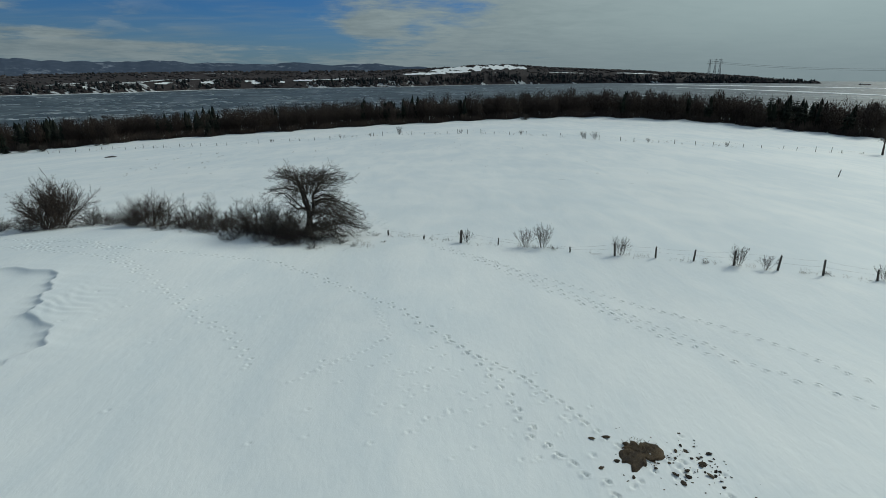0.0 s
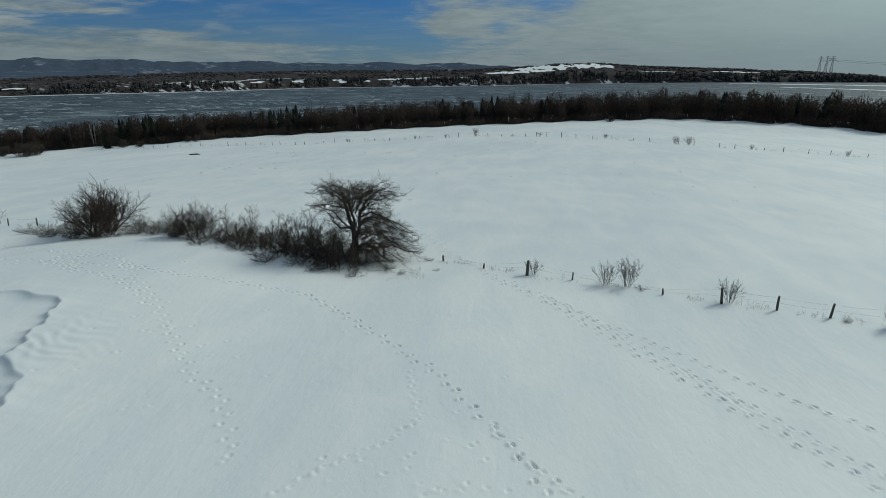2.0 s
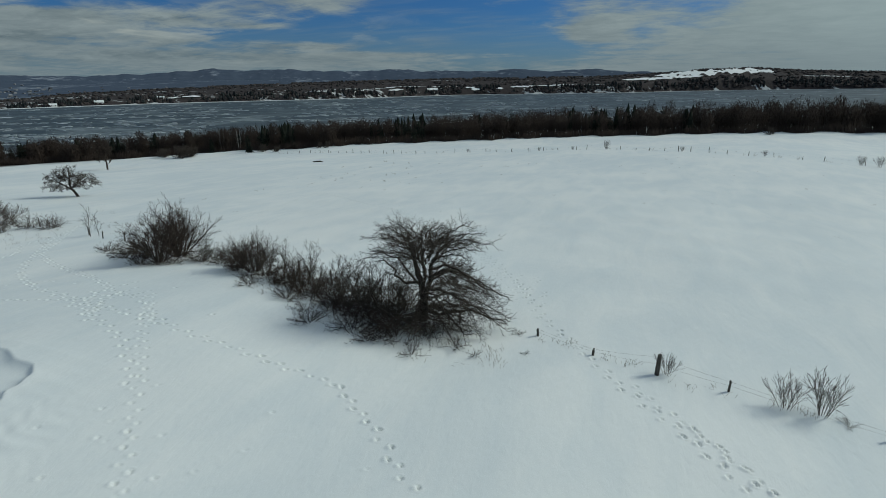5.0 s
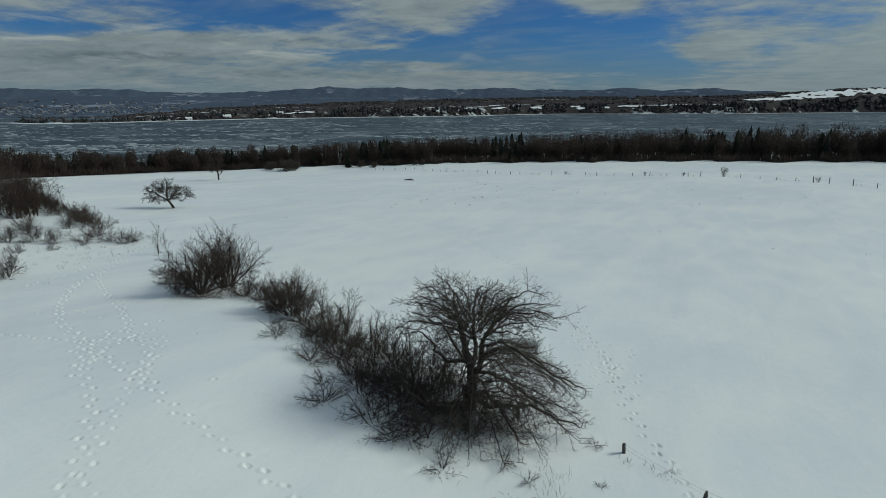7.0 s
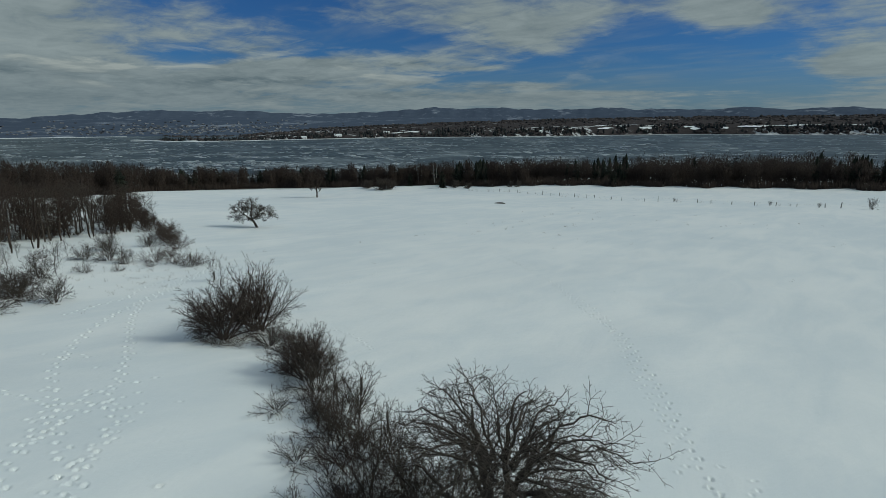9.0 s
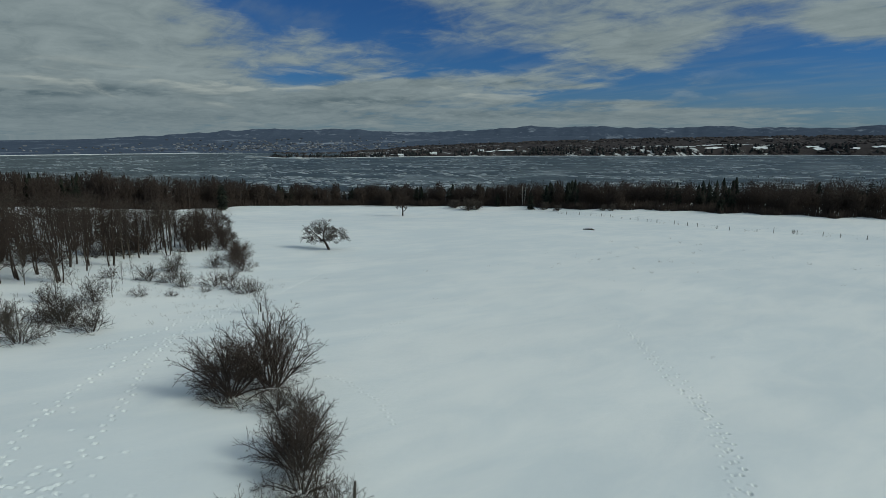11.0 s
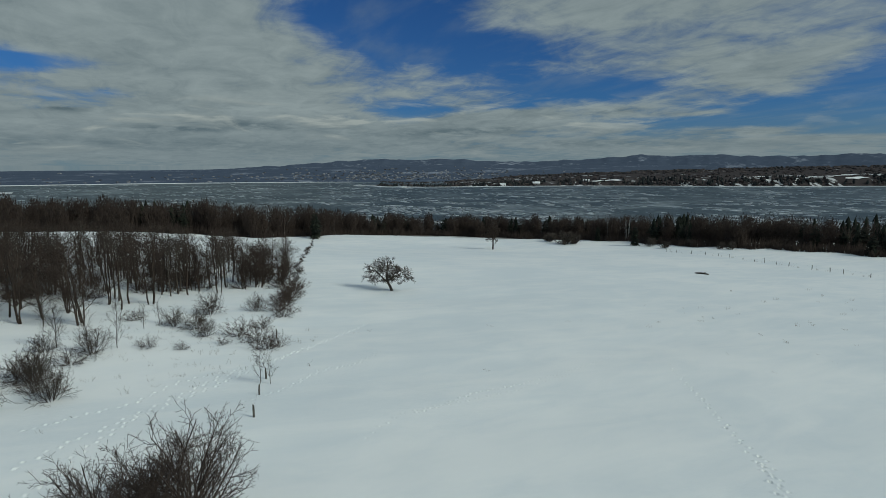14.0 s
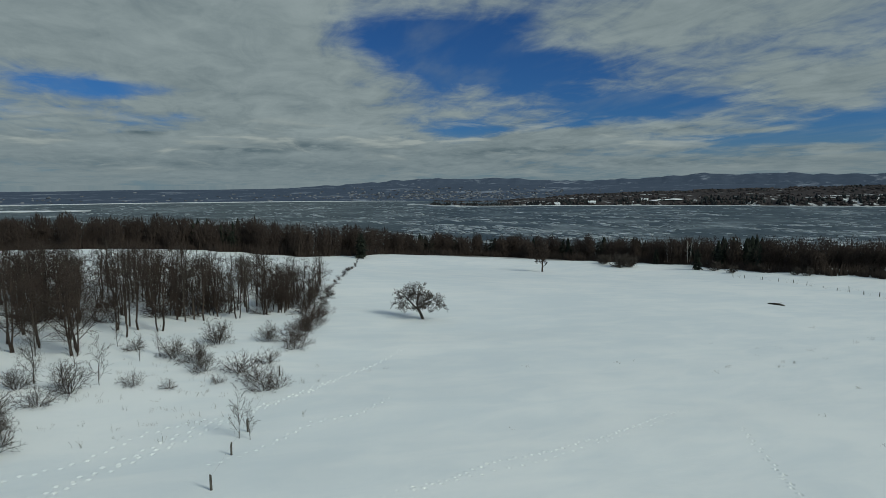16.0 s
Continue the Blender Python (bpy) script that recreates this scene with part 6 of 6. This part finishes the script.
HEDGE_POSTS = [(-7.4, 49.3, 0.9, 0.08, 6, 2), (-11.6, 49.5, 1.5, 0.09, 2, 8), (-17.9, 52.0, 1.05, 0.06, -3, 2), (-21.8, 53.7, 1.05, 0.065, 3, 1)]
build_fence("hedge_fence", "old wire fence with dark posts inside the hedge", HEDGE_POSTS, (0.85,))
TRACK_POSTS = [(-47.8, 60.3, 0.9, 0.07, 0, 2), (-52.4, 61.4, 0.85, 0.06, 0, 2), (-56.0, 62.5, 0.95, 0.07, 2, 0), (-69.3, 65.9, 1.0, 0.07, 0, 0)]
build_fence("track_fence", "old wire fence with short dark posts beside the track", TRACK_POSTS, (0.85,))
far_rng = random.Random(101)
far_posts = []
FAR_LINE = [(-150, 221), (-127.6, 221.1), (-98.1, 209.5), (-72.0, 202.0), (-46.0, 204.0), (-10.5, 203.0), (10, 188), (30, 173), (50, 161), (75, 156), (104, 161), (134, 162)]
for (xa, ya), (xb, yb) in zip(FAR_LINE, FAR_LINE[1:]):
    count = max(2, int(math.hypot(xb - xa, yb - ya) / 5.0))
    for i in range(count):
        t = (i + far_rng.uniform(0, 0.5)) / count
        far_posts.append((xa + (xb - xa) * t, ya + (yb - ya) * t + far_rng.gauss(0, 0.2), far_rng.choice((0.7, 0.9, 1.1, 1.2, 1.6)), far_rng.uniform(0.06, 0.1), far_rng.gauss(0, 4), far_rng.gauss(0, 4)))
build_fence("far_field_fence", "long distant wire fence of thin dark posts across the field", far_posts, (0.85,))
lonely = build_fence("fence_post", "single leaning post standing alone in the snow", [(77.9, 101.4, 1.4, 0.09, 3, 8)], ())


# ---- small things on the snow ----
def build_log():
    v, f = [], []
    pts = [Vector((-1.6, 0, 0.08)), Vector((-0.6, 0.1, 0.16)), Vector((0.5, 0.0, 0.2)), Vector((1.7, -0.15, 0.12))]
    tube(v, f, pts, [0.12, 0.2, 0.24, 0.16], 8, cap=True)
    log = empty("fallen_log", 0, 0, 0, "dark fallen log lying in the snow", "log")
    part("stem", mesh_from("stem", v, f), M["wood_bark"], log)
    v, f = [], []
    tube(v, f, [Vector((0.4, 0, 0.2)), Vector((0.7, 0.5, 0.45)), Vector((0.8, 0.9, 0.5))], [0.09, 0.06, 0.03], 5)
    part("branch_stub", mesh_from("branch_stub", v, f), M["bark"], log)
    log.matrix_basis = scaled(-93.6, 167.1, 20, 0.95)


build_log()


def build_bare_patch():
    """A hole scraped in the snow down to brown earth."""
    rng = random.Random(111)
    cx, cy, sides, rings = 8.45, 18.45, 44, 7
    v, f = [(0, 0, 0.09)], []
    for k in range(1, rings + 1):
        for i in range(sides):
            a = 6.283 * i / sides
            r = 0.78 * (1 + 0.34 * math.sin(2 * a + 0.8) + 0.16 * math.sin(3 * a + 2) + 0.42 * noise.noise(Vector((math.cos(a) * 2.2, math.sin(a) * 2.2, 4))) + 0.30 * noise.noise(Vector((math.cos(a) * 7, math.sin(a) * 7, 9)))) * k / rings
            x, y = r * math.cos(a) * 0.9, r * math.sin(a) * 1.15
            h = 0.07 + 0.05 * noise.noise(Vector((x * 4, y * 4, 1))) + 0.03 * noise.noise(Vector((x * 13, y * 13, 2)))
            v.append((x, y, ground_z(cx + x, cy + y) - ground_z(cx, cy) + (h if k < rings else -0.05)))
    for i in range(sides):
        f.append((0, 1 + i, 1 + (i + 1) % sides))
        for k in range(rings - 1):
            a, b = 1 + k * sides + i, 1 + k * sides + (i + 1) % sides
            f.append((a, a + sides, b + sides, b))
    patch = empty("bare_patch", cx, cy, ground_z(cx, cy), "bare brown earth and dead grass scraped clear of snow", "earth")
    part("soil", mesh_from("soil", v, f), M["earth"], patch)
    v, f = [], []
    for _ in range(260):
        a, r = rng.uniform(0, 6.28), 0.7 * math.sqrt(rng.random())
        p = Vector((r * math.cos(a) * 0.9, r * math.sin(a) * 1.1, 0.05))
        way = Vector((rng.gauss(0, 0.7), rng.gauss(0, 0.7), 0.6)).normalized() * rng.uniform(0.08, 0.22)
        tube(v, f, [p, p + way * 0.6, p + way + Vector((0, 0, -0.03))], [0.006, 0.005, 0.002], 3)
    part("dead_grass", mesh_from("dead_grass", v, f), M["straw"], patch, "matted straw-coloured dead grass")


build_bare_patch()


def build_clods():
    rng = random.Random(121)
    kinds = []
    for k in range(3):
        bm = bmesh.new()
        bmesh.ops.create_icosphere(bm, subdivisions=2, radius=0.1)
        for vert in bm.verts:
            q = vert.co.normalized()
            vert.co *= 1 + 0.5 * noise.noise(q * 1.6 + Vector((k * 7, 0, 0))) + 0.25 * noise.noise(q * 4 + Vector((k * 7, 3, 0)))
            vert.co.z *= 0.28
        me = bpy.data.meshes.new("clod")
        bm.to_mesh(me)
        bm.free()
        me.materials.append(M["clod"])
        kinds.append(me)
    for _ in range(110):
        x, y = rng.gauss(10.1, 0.75), rng.gauss(17.6, 0.75)
        if rng.random() < 0.2:
            x, y = rng.gauss(8.4, 1.0), rng.gauss(18.6, 1.0)
        ob = tagged(new("earth_clod", rng.choice(kinds)), "dark frozen clod of earth thrown on the snow", "clod", "clods round the bare patch")
        size = rng.choice((0.15, 0.2, 0.25, 0.3, 0.4, 0.55, 0.85))
        ob.matrix_basis = pose(x, y, ground_z(x, y) + 0.03 * size, rng.uniform(-20, 20), rng.uniform(-20, 20), rng.uniform(0, 360)) @ Matrix.Diagonal((size * rng.uniform(1.0, 2.0), size, size, 1))


build_clods()


def build_stalks():
    """Weed stalks along the fences and out on the field."""
    rng = random.Random(131)
    v, f = [], []

    def tuft(x, y, count, high):
        for _ in range(count):
            p = Vector((x + rng.gauss(0, 0.18), y + rng.gauss(0, 0.18), 0))
            p.z = ground_z(p.x, p.y) - 0.03
            way = Vector((rng.gauss(0, 0.3), rng.gauss(0, 0.3), 1)).normalized() * high * rng.uniform(0.5, 1.1)
            tube(v, f, [p, p + way * 0.6, p + way + Vector((rng.gauss(0, 0.06), rng.gauss(0, 0.06), -0.02))], [0.006, 0.005, 0.004], 3)

    for a, b in zip(NEAR_POSTS, NEAR_POSTS[1:]):
        for _ in range(5):
            t = rng.random()
            tuft(a[0] + (b[0] - a[0]) * t, a[1] + (b[1] - a[1]) * t + rng.gauss(0, 0.3), rng.randint(3, 9), rng.uniform(0.2, 0.55))
    for _ in range(70):
        x, y = rng.uniform(-23, -3), 0
        y = 46.5 - 0.28 * (x + 5) + rng.gauss(0, 1.0) - 1.2
        tuft(x, y, rng.randint(3, 8), rng.uniform(0.2, 0.5))
    for cx, cy, s, count in ((-66, 58, 6, 40), (-70, 52, 6, 30), (-62, 48, 4, 30), (-72, 63, 6, 30)):
        for _ in range(count):
            tuft(rng.gauss(cx, s), rng.gauss(cy, s), rng.randint(3, 7), rng.uniform(0.25, 0.7))
    for a, b in zip(FAR_LINE, FAR_LINE[1:]):
        for _ in range(7):
            t = rng.random()
            tuft(a[0] + (b[0] - a[0]) * t, a[1] + (b[1] - a[1]) * t + rng.gauss(0, 0.5), rng.randint(5, 14), rng.uniform(0.4, 1.0))
    for _ in range(60):
        tuft(rng.uniform(-70, 40), rng.uniform(80, 170), rng.randint(3, 9), rng.uniform(0.15, 0.4))
    for _ in range(26):
        tuft(rng.gauss(-55, 12), rng.gauss(135, 16), rng.randint(5, 14), rng.uniform(0.3, 0.6))
    thing("weed_stalks", mesh_from("weed_stalks", v, f), M["straw"], "dry weed stalks standing out of the snow", "weeds", "stuff")


build_stalks()
